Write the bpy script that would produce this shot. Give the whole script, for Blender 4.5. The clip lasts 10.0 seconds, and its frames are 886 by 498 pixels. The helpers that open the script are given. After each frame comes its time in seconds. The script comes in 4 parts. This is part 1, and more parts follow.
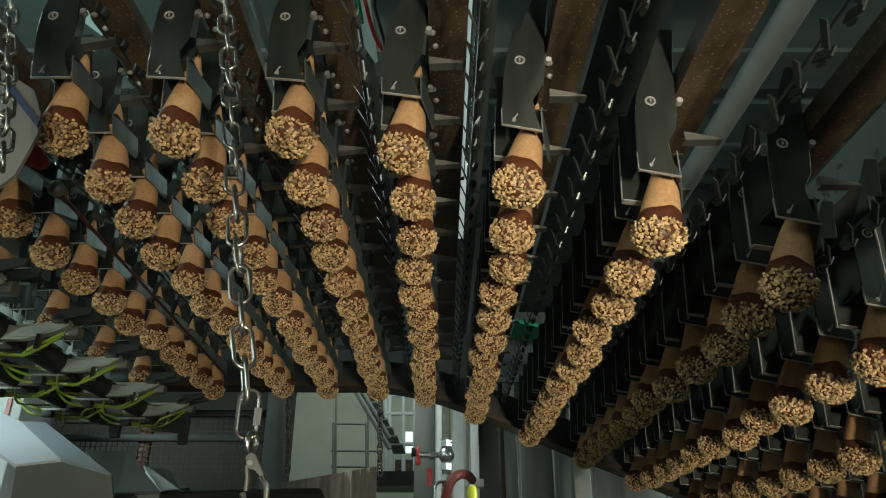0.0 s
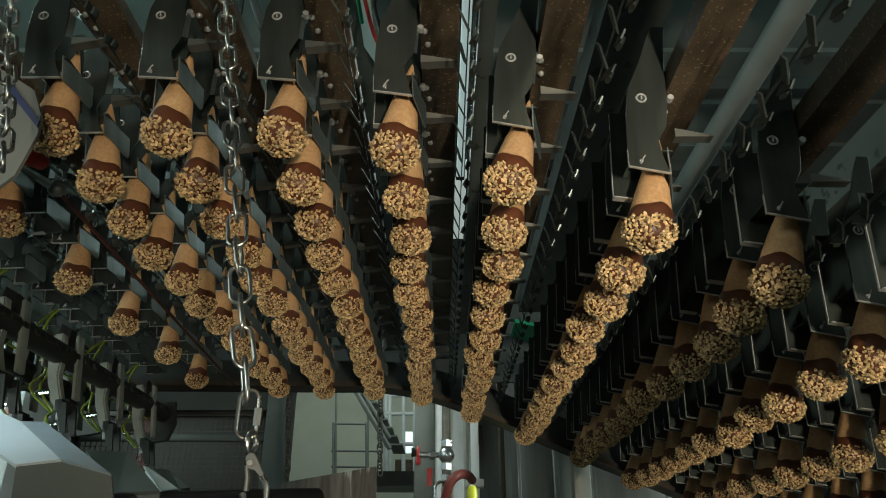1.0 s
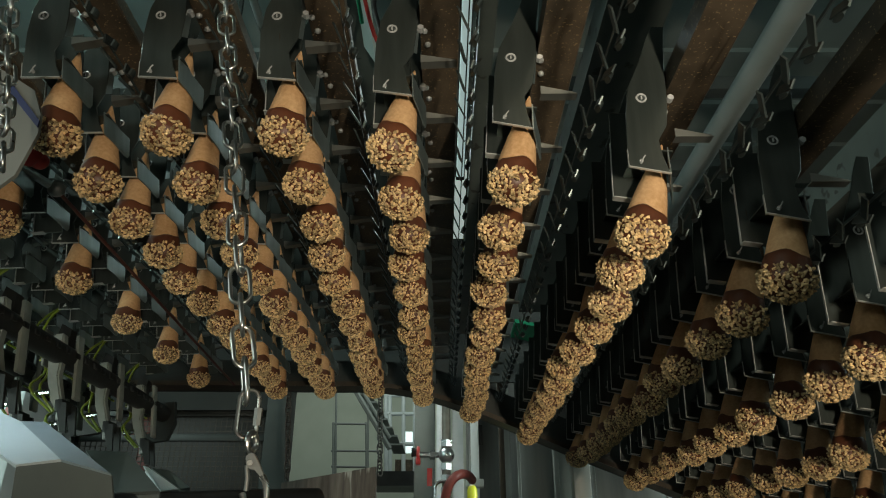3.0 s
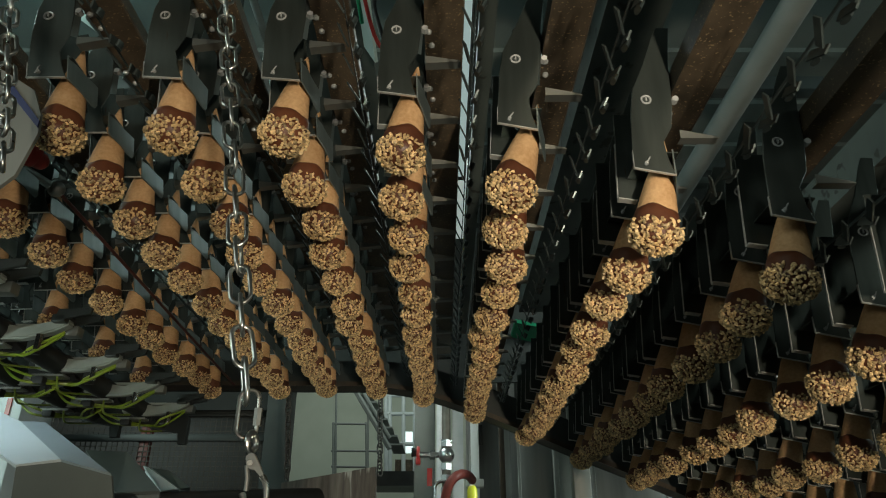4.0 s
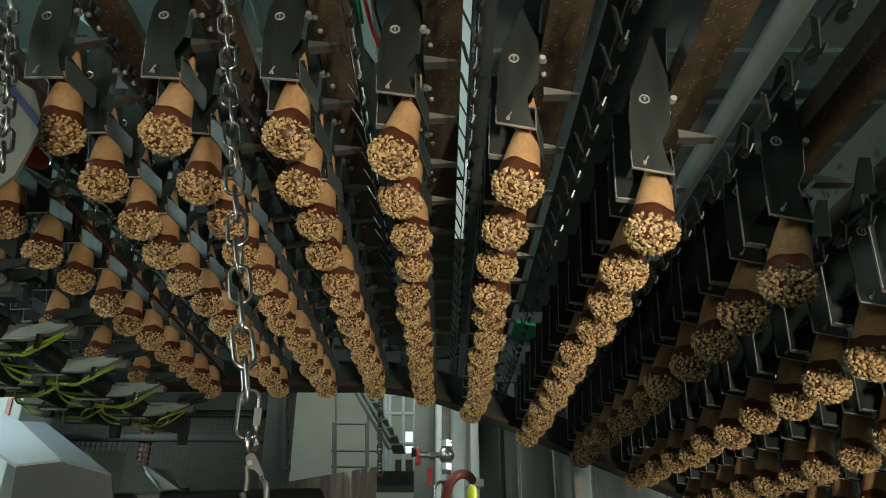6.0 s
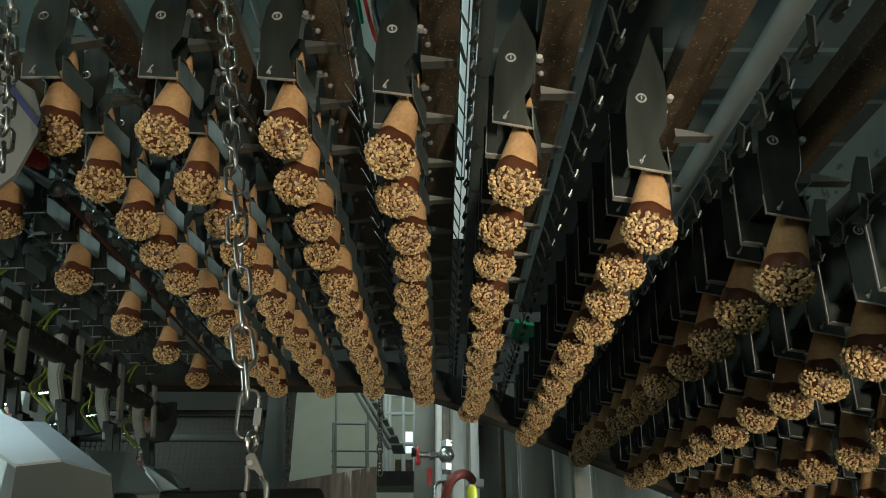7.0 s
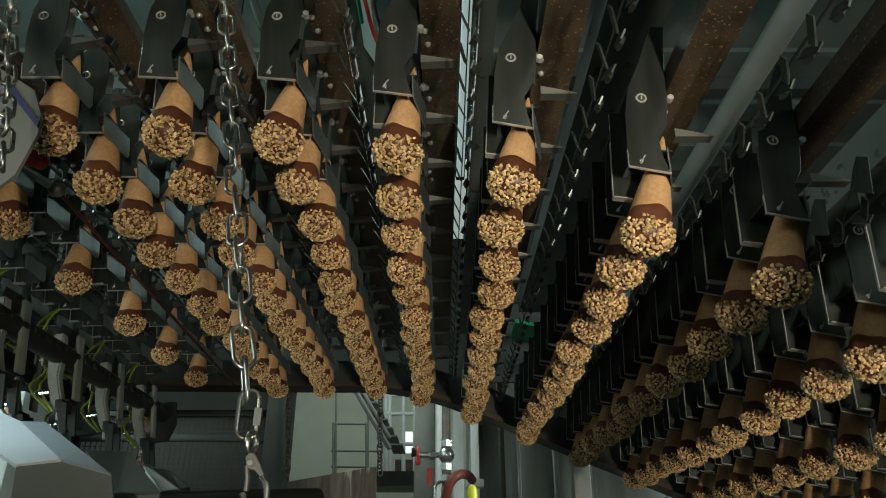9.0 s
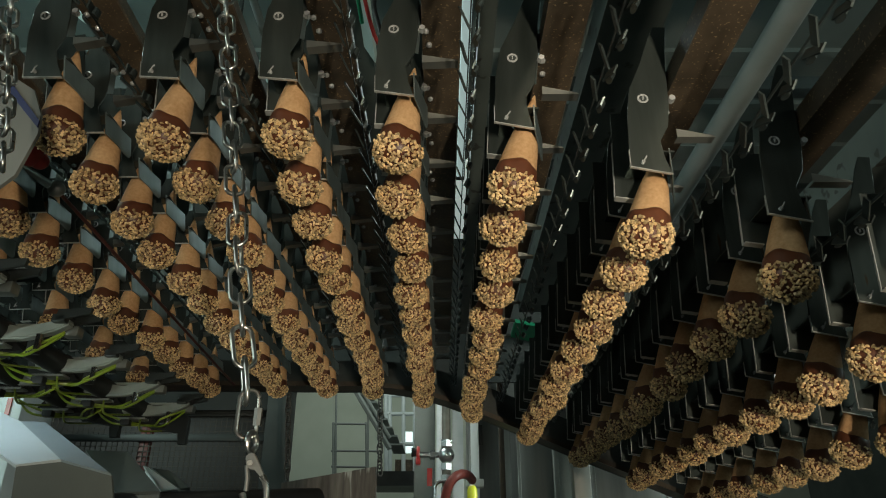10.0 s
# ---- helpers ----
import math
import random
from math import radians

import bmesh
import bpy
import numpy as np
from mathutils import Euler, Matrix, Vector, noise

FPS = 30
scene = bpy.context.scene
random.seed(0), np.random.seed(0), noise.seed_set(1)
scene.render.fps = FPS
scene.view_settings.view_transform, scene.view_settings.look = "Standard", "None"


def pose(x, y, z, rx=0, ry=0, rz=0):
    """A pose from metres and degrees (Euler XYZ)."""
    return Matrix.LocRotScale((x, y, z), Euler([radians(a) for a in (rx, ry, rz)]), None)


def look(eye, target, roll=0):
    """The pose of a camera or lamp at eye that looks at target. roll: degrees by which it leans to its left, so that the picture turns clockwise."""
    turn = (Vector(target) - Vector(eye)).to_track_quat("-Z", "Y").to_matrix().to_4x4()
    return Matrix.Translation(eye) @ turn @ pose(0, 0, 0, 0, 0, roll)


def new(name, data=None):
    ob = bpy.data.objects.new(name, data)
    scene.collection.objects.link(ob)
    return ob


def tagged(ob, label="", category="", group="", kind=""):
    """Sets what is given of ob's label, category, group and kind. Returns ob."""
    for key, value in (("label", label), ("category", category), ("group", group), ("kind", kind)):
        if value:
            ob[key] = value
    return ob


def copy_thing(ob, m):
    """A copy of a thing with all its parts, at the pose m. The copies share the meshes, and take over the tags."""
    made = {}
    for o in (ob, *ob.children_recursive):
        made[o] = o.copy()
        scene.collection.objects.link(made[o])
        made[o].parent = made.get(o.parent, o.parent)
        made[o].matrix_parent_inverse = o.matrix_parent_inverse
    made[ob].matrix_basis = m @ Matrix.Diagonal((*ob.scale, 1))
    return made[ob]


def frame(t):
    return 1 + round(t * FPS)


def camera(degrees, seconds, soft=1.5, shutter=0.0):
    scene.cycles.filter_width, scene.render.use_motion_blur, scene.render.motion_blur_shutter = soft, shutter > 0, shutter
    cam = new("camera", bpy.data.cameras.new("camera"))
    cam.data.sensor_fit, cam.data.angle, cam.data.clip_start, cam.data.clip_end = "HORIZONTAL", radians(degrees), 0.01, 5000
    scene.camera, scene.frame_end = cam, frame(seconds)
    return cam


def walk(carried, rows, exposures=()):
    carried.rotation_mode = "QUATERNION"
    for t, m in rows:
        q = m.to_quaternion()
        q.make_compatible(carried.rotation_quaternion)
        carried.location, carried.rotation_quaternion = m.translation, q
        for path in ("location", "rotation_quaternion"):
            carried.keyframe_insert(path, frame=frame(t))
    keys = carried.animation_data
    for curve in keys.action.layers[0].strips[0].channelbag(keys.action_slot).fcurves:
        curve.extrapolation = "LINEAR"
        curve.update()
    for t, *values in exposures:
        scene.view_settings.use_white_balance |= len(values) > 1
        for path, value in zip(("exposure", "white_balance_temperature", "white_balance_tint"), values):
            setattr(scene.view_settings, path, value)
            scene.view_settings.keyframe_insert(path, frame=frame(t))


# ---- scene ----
EYE = 1.30                      # height of the lens over the floor
TILT = 25.27                    # upward tilt of the still camera
cam = camera(65.0, 10.0, soft=1.05, shutter=0.3)
walk(cam, [(0.0, pose(0, 0, EYE, 90 + TILT, 0, 0)), (10.0, pose(0, 0, EYE, 90 + TILT, 0, 0))], exposures=[(0.0, 0.0), (10.0, 0.0)])

# ---- world and lamps ----
world = bpy.data.worlds.new("hall_air")
scene.world = world
world.use_nodes = True
world.node_tree.nodes["Background"].inputs[0].default_value = (0.55, 0.72, 0.68, 1)
world.node_tree.nodes["Background"].inputs[1].default_value = 0.042


def area_lamp(name, eye, target, sx, sy, watts, colour, spread=180):
    data = bpy.data.lights.new(name, "AREA")
    data.shape, data.size, data.size_y, data.energy, data.color = "RECTANGLE", sx, sy, watts, colour
    data.spread = radians(spread)
    ob = new(name, data)
    ob.matrix_world = look(eye, target)
    return ob


area_lamp("flood_light", (0.36, -0.92, EYE - 0.27), (0.22, 1.0, EYE + 0.59), 0.018, 0.22, 4.3, (1.0, 0.89, 0.68), 66)
# unseen ambient fill from the left
area_lamp("hall_fill_side", (-3.4, -2.4, EYE + 1.6), (-0.3, 1.0, EYE + 0.4), 2.4, 1.4, 50, (0.86, 1.0, 0.90))
area_lamp("tube_light", (0.012, 1.35, EYE + 0.975), (0.012, 1.36, EYE), 0.03, 0.62, 0.4, (0.8, 1.0, 0.97))
# unseen fills under the canopy's two ends, added to lift the overhead parts
area_lamp("canopy_fill_left", (-1.9, 1.2, EYE + 1.25), (-0.2, 1.2, EYE + 0.55), 0.25, 1.6, 27, (0.70, 0.97, 0.90))
area_lamp("canopy_fill_right", (1.9, 1.2, EYE + 1.25), (0.3, 1.2, EYE + 0.7), 0.25, 1.6, 5, (0.68, 0.97, 0.92))
# unseen fill, added for the plate fronts on the right
area_lamp("hall_fill_right", (2.1, -1.0, EYE + 0.9), (0.4, 1.0, EYE + 0.30), 0.5, 0.5, 2.2, (0.88, 1.0, 0.86))
area_lamp("far_room_light", (-0.6, 8.0, EYE + 3.6), (-0.6, 11.6, EYE + 1.6), 4.0, 1.0, 50, (0.86, 1.0, 0.90))
# two unseen fills, added to brighten the cabinets, valve and column
area_lamp("aisle_fill", (2.3, 2.3, EYE + 0.9), (0.1, 3.7, EYE + 0.35), 0.6, 0.6, 15, (0.92, 1.0, 0.90), 80)
area_lamp("aisle_fill_left", (-0.5, 3.15, EYE + 1.3), (0.0, 4.2, EYE + 0.5), 0.6, 0.2, 9, (0.88, 1.0, 0.92))
# unseen fill, added for the dark gripper corner
area_lamp("picker_fill", (-1.35, 0.45, EYE - 0.05), (-0.62, 1.2, EYE + 0.40), 0.3, 0.2, 0.42, (0.80, 1.0, 0.93), 50)
# small unseen fill, added just above the chute to whiten its slopes
area_lamp("tray_fill", (-0.70, 0.84, EYE + 0.29), (-0.48, 0.93, EYE + 0.12), 0.05, 0.10, 0.22, (0.72, 0.93, 1.0), 100)


# ---- materials ----
def material(name, dark, light, rough=0.5, metal=0.0, scale=40.0, bump=0.0, spots=None, spot_scale=200.0, spot_at=0.68, rough_var=0.12, coat=0.0, stretch=(1, 1, 1), glow=0.0, per_object=0.0):
    m = bpy.data.materials.new(name)
    m.use_nodes = True
    nt = m.node_tree
    b = nt.nodes["Principled BSDF"]
    tc = nt.nodes.new("ShaderNodeTexCoord")
    mp = nt.nodes.new("ShaderNodeMapping")
    mp.inputs["Scale"].default_value = stretch
    nt.links.new(tc.outputs["Object"], mp.inputs["Vector"])
    oi = nt.nodes.new("ShaderNodeObjectInfo")
    nt.links.new(oi.outputs["Random"], mp.inputs["Location"])
    n1 = nt.nodes.new("ShaderNodeTexNoise")
    n1.inputs["Scale"].default_value, n1.inputs["Detail"].default_value = scale, 6
    n2 = nt.nodes.new("ShaderNodeTexNoise")
    n2.inputs["Scale"].default_value, n2.inputs["Detail"].default_value = scale * 0.13, 3
    for n in (n1, n2):
        nt.links.new(mp.outputs[0], n.inputs["Vector"])
    add = nt.nodes.new("ShaderNodeMath")
    add.operation = "MULTIPLY_ADD"
    add.inputs[1].default_value, add.inputs[2].default_value = 0.5, 0.0
    mix2 = nt.nodes.new("ShaderNodeMath")
    mix2.operation = "MULTIPLY_ADD"
    mix2.inputs[1].default_value = 0.5
    nt.links.new(n1.outputs[0], add.inputs[0])
    nt.links.new(n2.outputs[0], mix2.inputs[0])
    nt.links.new(add.outputs[0], mix2.inputs[2])
    ramp = nt.nodes.new("ShaderNodeValToRGB")
    ramp.color_ramp.elements[0].position, ramp.color_ramp.elements[1].position = 0.34, 0.66
    ramp.color_ramp.elements[0].color, ramp.color_ramp.elements[1].color = (*dark, 1), (*light, 1)
    nt.links.new(mix2.outputs[0], ramp.inputs[0])
    colour = ramp.outputs[0]
    if per_object:
        hs = nt.nodes.new("ShaderNodeHueSaturation")
        mr = nt.nodes.new("ShaderNodeMapRange")
        mr.inputs["To Min"].default_value, mr.inputs["To Max"].default_value = 1 - per_object, 1 + per_object
        nt.links.new(oi.outputs["Random"], mr.inputs["Value"])
        nt.links.new(mr.outputs[0], hs.inputs["Value"])
        nt.links.new(colour, hs.inputs["Color"])
        colour = hs.outputs[0]
    if spots:
        n3 = nt.nodes.new("ShaderNodeTexNoise")
        n3.inputs["Scale"].default_value, n3.inputs["Detail"].default_value = spot_scale, 2
        nt.links.new(mp.outputs[0], n3.inputs["Vector"])
        r3 = nt.nodes.new("ShaderNodeMapRange")
        r3.inputs["From Min"].default_value, r3.inputs["From Max"].default_value = spot_at, spot_at + 0.04
        nt.links.new(n3.outputs[0], r3.inputs["Value"])
        mx = nt.nodes.new("ShaderNodeMix")
        mx.data_type = "RGBA"
        mx.inputs["B"].default_value = (*spots, 1)
        nt.links.new(r3.outputs[0], mx.inputs["Factor"])
        nt.links.new(colour, mx.inputs["A"])
        colour = mx.outputs["Result"]
    nt.links.new(colour, b.inputs["Base Color"])
    rr = nt.nodes.new("ShaderNodeMapRange")
    rr.inputs["To Min"].default_value, rr.inputs["To Max"].default_value = max(0.02, rough - rough_var), min(1, rough + rough_var)
    nt.links.new(n2.outputs[0], rr.inputs["Value"])
    nt.links.new(rr.outputs[0], b.inputs["Roughness"])
    b.inputs["Metallic"].default_value = metal
    b.inputs["Coat Weight"].default_value = coat
    if bump:
        bp = nt.nodes.new("ShaderNodeBump")
        bp.inputs["Strength"].default_value, bp.inputs["Distance"].default_value = 0.6, bump
        nt.links.new(n1.outputs[0], bp.inputs["Height"])
        nt.links.new(bp.outputs[0], b.inputs["Normal"])
    if glow:
        b.inputs["Emission Color"].default_value = (*light, 1)
        b.inputs["Emission Strength"].default_value = glow
    return m


WAFER = material("wafer", (0.42, 0.23, 0.10), (0.60, 0.37, 0.19), 0.75, 0, 260, 0.0006, rough_var=0.08, per_object=0.10)
CHOCOLATE = material("chocolate", (0.078, 0.023, 0.009), (0.125, 0.040, 0.016), 0.5, 0, 90, 0.0004, coat=0.0, per_object=0.15)
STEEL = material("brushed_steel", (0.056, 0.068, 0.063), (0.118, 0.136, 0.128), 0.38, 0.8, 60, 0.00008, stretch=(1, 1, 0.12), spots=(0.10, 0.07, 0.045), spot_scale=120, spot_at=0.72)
# side walls: same steel, lightened for the teal lamp light they reflect
LITSTEEL = material("lamp_lit_steel", (0.15, 0.185, 0.185), (0.30, 0.35, 0.345), 0.34, 0.75, 60, 0.00008, stretch=(1, 1, 0.12))
BRIGHT = material("polished_steel", (0.55, 0.56, 0.55), (0.75, 0.76, 0.75), 0.2, 1.0, 120, 0.00005)
BAR = material("crumbed_bar", (0.034, 0.028, 0.021), (0.140, 0.104, 0.070), 0.34, 0.3, 26, 0.0005, spots=(0.30, 0.22, 0.125), spot_scale=330, spot_at=0.64)
LINK = material("oiled_chain_steel", (0.04, 0.05, 0.05), (0.11, 0.135, 0.132), 0.34, 0.7, 60, 0.0001)
DARK = material("dark_painted_steel", (0.018, 0.022, 0.021), (0.04, 0.046, 0.044), 0.45, 0.3, 8, 0.0003)
TUBE = material("grey_conduit", (0.11, 0.13, 0.13), (0.19, 0.21, 0.21), 0.38, 0.6, 14, 0.0002)
WHITE = material("white_panel", (0.48, 0.53, 0.54), (0.68, 0.73, 0.74), 0.3, 0, 6)
WALL = material("cream_green_wall", (0.50, 0.55, 0.46), (0.60, 0.64, 0.55), 0.7, 0, 3, 0.0005)
CEIL = material("dark_ceiling_panel", (0.065, 0.08, 0.077), (0.115, 0.135, 0.13), 0.88, 0.0, 3, 0.0003)
SHEET = material("dull_steel_sheet", (0.20, 0.21, 0.20), (0.32, 0.33, 0.31), 0.4, 0.8, 5, 0.0003)
CABINET = material("steel_cabinet", (0.15, 0.16, 0.155), (0.26, 0.27, 0.26), 0.3, 0.85, 4, 0.0002, stretch=(6, 6, 0.4))
CONCRETE = material("concrete_floor", (0.16, 0.16, 0.15), (0.26, 0.26, 0.24), 0.6, 0, 6, 0.001)
CHAIN = material("galvanised_chain", (0.42, 0.42, 0.40), (0.62, 0.62, 0.60), 0.30, 1.0, 90, 0.0002, spots=(0.16, 0.12, 0.08), spot_scale=150, spot_at=0.66)
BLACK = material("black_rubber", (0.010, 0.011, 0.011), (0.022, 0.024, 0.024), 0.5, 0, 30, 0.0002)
PALE = material("pale_nylon", (0.19, 0.21, 0.19), (0.33, 0.355, 0.32), 0.45, 0, 25, 0.0003)
GREEN = material("yellow_green_air_tube", (0.11, 0.17, 0.015), (0.30, 0.38, 0.04), 0.3, 0, 20)
RED = material("red_paint", (0.30, 0.016, 0.014), (0.42, 0.03, 0.025), 0.35, 0, 20)
MAROON = material("maroon_hose", (0.16, 0.035, 0.03), (0.24, 0.055, 0.045), 0.5, 0, 30, 0.0004)
YELLOW = material("yellow_green_plastic", (0.62, 0.66, 0.03), (0.74, 0.78, 0.06), 0.35, 0, 20)
COLUMN = material("grey_green_column_paint", (0.09, 0.105, 0.092), (0.14, 0.158, 0.142), 0.5, 0, 5, 0.0003)
SIGNGREY = material("dull_white_sign", (0.14, 0.147, 0.133), (0.21, 0.217, 0.20), 0.5, 0, 9)
BLUE = material("blue_print", (0.008, 0.014, 0.075), (0.012, 0.022, 0.11), 0.4, 0, 20)
GREENPAINT = material("green_paint", (0.01, 0.22, 0.11), (0.02, 0.32, 0.16), 0.4, 0, 10)
BOARD = material("worn_brown_board", (0.016, 0.012, 0.010), (0.24, 0.205, 0.18), 0.4, 0.2, 62, 0.0008, stretch=(1, 1, 0.10), spots=(0.46, 0.45, 0.42), spot_scale=40, spot_at=0.61)
LAMP = material("lamp_tube_glow", (0.75, 0.98, 0.95), (0.82, 1.0, 0.97), 0.4, 0, 5, glow=0.95)
# glow of the strip added behind the toothed chain
GLEAMGLOW = material("chain_gleam_glow", (0.50, 0.68, 0.66), (0.60, 0.78, 0.75), 0.4, 0, 5, glow=0.45)
SCREWMAT = material("bright_screw", (0.50, 0.51, 0.51), (0.68, 0.69, 0.69), 0.22, 0.45, 200)
RAILGREY = material("grey_painted_rail", (0.16, 0.18, 0.17), (0.24, 0.26, 0.25), 0.5, 0.0, 10)
MATTE = material("matt_dark_paint", (0.022, 0.027, 0.026), (0.05, 0.058, 0.055), 0.75, 0.0, 8, 0.0003)
CONDUIT = material("matt_grey_pipe", (0.15, 0.18, 0.178), (0.22, 0.25, 0.248), 0.5, 0.1, 14, 0.0002)
GLOWPANEL = material("lit_light_panel", (0.70, 0.84, 0.79), (0.74, 0.88, 0.83), 0.4, 0, 4, glow=0.38)
CANOPY = material("grey_green_canopy", (0.11, 0.135, 0.128), (0.19, 0.22, 0.21), 0.9, 0.0, 3, 0.0003)
# pale colour of the added light-catching sheets
PALECATCH = material("pale_light_catcher", (0.28, 0.36, 0.35), (0.44, 0.53, 0.51), 0.4, 0.1, 5, 0.0003)
# the chute's white on the side turned from the light
SHADEDWHITE = material("shaded_white_paint", (0.26, 0.31, 0.33), (0.40, 0.46, 0.48), 0.3, 0.1, 8)
# colour of the grey chutes, and the shade on all chute skirts
GREYANDSHADE = material("grey_sheet_and_shade", (0.09, 0.10, 0.092), (0.15, 0.165, 0.152), 0.4, 0.1, 8)
# dark brown wire of the mesh guard
MESHWIRE = material("dark_brown_wire", (0.022, 0.018, 0.014), (0.06, 0.048, 0.036), 0.5, 0.5, 30)
# near black: holds the shade that the grey panel hangs in
PANEL = material("shaded_steel_panel", (0.012, 0.013, 0.012), (0.026, 0.028, 0.026), 0.9, 0.0, 5, 0.0003)
WOODROD = material("red_brown_rod", (0.05, 0.016, 0.013), (0.09, 0.03, 0.022), 0.45, 0, 40)


def nut_material():
    m = material("chopped_nuts", (0.57, 0.37, 0.165), (0.83, 0.61, 0.33), 0.48, 0, 300, 0.0003)
    nt = m.node_tree
    b = nt.nodes["Principled BSDF"]
    old = b.inputs["Base Color"].links[0].from_socket
    geo = nt.nodes.new("ShaderNodeNewGeometry")
    hs = nt.nodes.new("ShaderNodeHueSaturation")
    mr = nt.nodes.new("ShaderNodeMapRange")
    mr.inputs["To Min"].default_value, mr.inputs["To Max"].default_value = 0.28, 1.25
    nt.links.new(geo.outputs["Random Per Island"], mr.inputs["Value"])
    nt.links.new(mr.outputs[0], hs.inputs["Value"])
    nt.links.new(old, hs.inputs["Color"])
    nt.links.new(hs.outputs[0], b.inputs["Base Color"])
    return m


DARKCHAIN = material("tarnished_chain", (0.05, 0.05, 0.048), (0.12, 0.12, 0.115), 0.5, 0.6, 90, 0.0002)
BEAM = material("grey_green_beam_paint", (0.05, 0.062, 0.058), (0.11, 0.13, 0.12), 0.6, 0.1, 9, 0.0003, spots=(0.03, 0.03, 0.026), spot_scale=26, spot_at=0.62)
CHROME = material("dull_chrome", (0.34, 0.36, 0.37), (0.50, 0.53, 0.54), 0.28, 0.9, 60, 0.0001)
# pale colour that stands for light caught on the bracket edges
EDGEGLINT = material("edge_glint", (0.34, 0.35, 0.34), (0.66, 0.67, 0.65), 0.34, 0.5, 90, 0.0001)
RISER = material("brown_grey_pipe", (0.10, 0.095, 0.08), (0.19, 0.18, 0.155), 0.45, 0.4, 24, 0.0003)
OILED = material("oiled_brown_steel", (0.026, 0.020, 0.015), (0.075, 0.056, 0.038), 0.4, 0.4, 30, 0.0003)


NUT = nut_material()


# ---- mesh helpers ----
def mesh_of(name, bm, mat, smooth=None):
    me = bpy.data.meshes.new(name)
    bm.normal_update()
    bm.to_mesh(me)
    bm.free()
    me.materials.append(mat)
    if smooth is not None:
        me.shade_smooth()
        me.set_sharp_from_angle(angle=radians(smooth))
    return me


def link(name, me, parent=None, m=None, label=""):
    ob = new(name, me)
    if parent is not None:
        ob.parent = parent
    if m is not None:
        ob.matrix_basis = m
    if label:
        tagged(ob, label)
    return ob


def part(name, bm, mat, parent, label="", m=None, smooth=35):
    return link(name, mesh_of(name, bm, mat, smooth), parent, m, label)


def thing(name, label, category, m=None, group="", kind=""):
    ob = new(name)
    ob.empty_display_size = 0.05
    if m is not None:
        ob.matrix_basis = m
    return tagged(ob, label, category, group, kind)


def box(bm, x0, x1, y0, y1, z0, z1, bevel=0.0):
    r = bmesh.ops.create_cube(bm, size=1.0, matrix=Matrix.LocRotScale(((x0 + x1) / 2, (y0 + y1) / 2, (z0 + z1) / 2), None, (abs(x1 - x0), abs(y1 - y0), abs(z1 - z0))))
    if bevel:
        edges = list({e for v in r["verts"] for e in v.link_edges})
        bmesh.ops.bevel(bm, geom=edges, offset=bevel, segments=2, affect="EDGES", profile=0.5)
    return bm


def boxed(*a, **k):
    return box(bmesh.new(), *a, **k)


def rod(bm, a, b, r0, r1=None, seg=14, caps=True):
    a, b = Vector(a), Vector(b)
    r1 = r0 if r1 is None else r1
    m = Matrix.Translation((a + b) / 2) @ (b - a).to_track_quat("Z", "Y").to_matrix().to_4x4()
    bmesh.ops.create_cone(bm, cap_ends=caps, segments=seg, radius1=r0, radius2=r1, depth=(b - a).length, matrix=m)
    return bm


def prism(bm, pts, y0, y1):
    """A plate cut to an outline in x and z, between two depths."""
    lo = [bm.verts.new((x, y0, z)) for x, z in pts]
    hi = [bm.verts.new((x, y1, z)) for x, z in pts]
    bm.faces.new(lo)
    bm.faces.new(hi[::-1])
    n = len(pts)
    for i in range(n):
        bm.faces.new((lo[i], hi[i], hi[(i + 1) % n], lo[(i + 1) % n]))
    bmesh.ops.recalc_face_normals(bm, faces=bm.faces)
    return bm


def lathe(bm, prof, seg=28):
    rings = []
    for r, z in prof:
        rings.append([bm.verts.new((r * math.cos(2 * math.pi * i / seg), r * math.sin(2 * math.pi * i / seg), z)) for i in range(seg)] if r > 1e-5 else [bm.verts.new((0, 0, z))])
    for a, b in zip(rings, rings[1:]):
        for i in range(seg):
            j = (i + 1) % seg
            if len(a) == 1:
                bm.faces.new((a[0], b[j], b[i]))
            elif len(b) == 1:
                bm.faces.new((a[i], a[j], b[0]))
            else:
                bm.faces.new((a[i], a[j], b[j], b[i]))
    bmesh.ops.recalc_face_normals(bm, faces=bm.faces)
    return bm


def sweep(bm, pts, r, seg=10, closed=False):
    """A round rod bent along points."""
    pts = [Vector(p) for p in pts]
    n = len(pts)
    rings, side = [], None
    for i, p in enumerate(pts):
        a = pts[(i - 1) % n] if closed or i else p
        b = pts[(i + 1) % n] if closed or i < n - 1 else p
        d = (b - a).normalized()
        if side is None:
            side = d.orthogonal().normalized()
        side = (side - d * side.dot(d)).normalized()
        up = d.cross(side)
        rings.append([bm.verts.new(p + r * (math.cos(2 * math.pi * k / seg) * side + math.sin(2 * math.pi * k / seg) * up)) for k in range(seg)])
    for i in range(n if closed else n - 1):
        a, b = rings[i], rings[(i + 1) % n]
        for k in range(seg):
            bm.faces.new((a[k], a[(k + 1) % seg], b[(k + 1) % seg], b[k]))
    if not closed:
        bm.faces.new(rings[0][::-1])
        bm.faces.new(rings[-1])
    bmesh.ops.recalc_face_normals(bm, faces=bm.faces)
    return bm


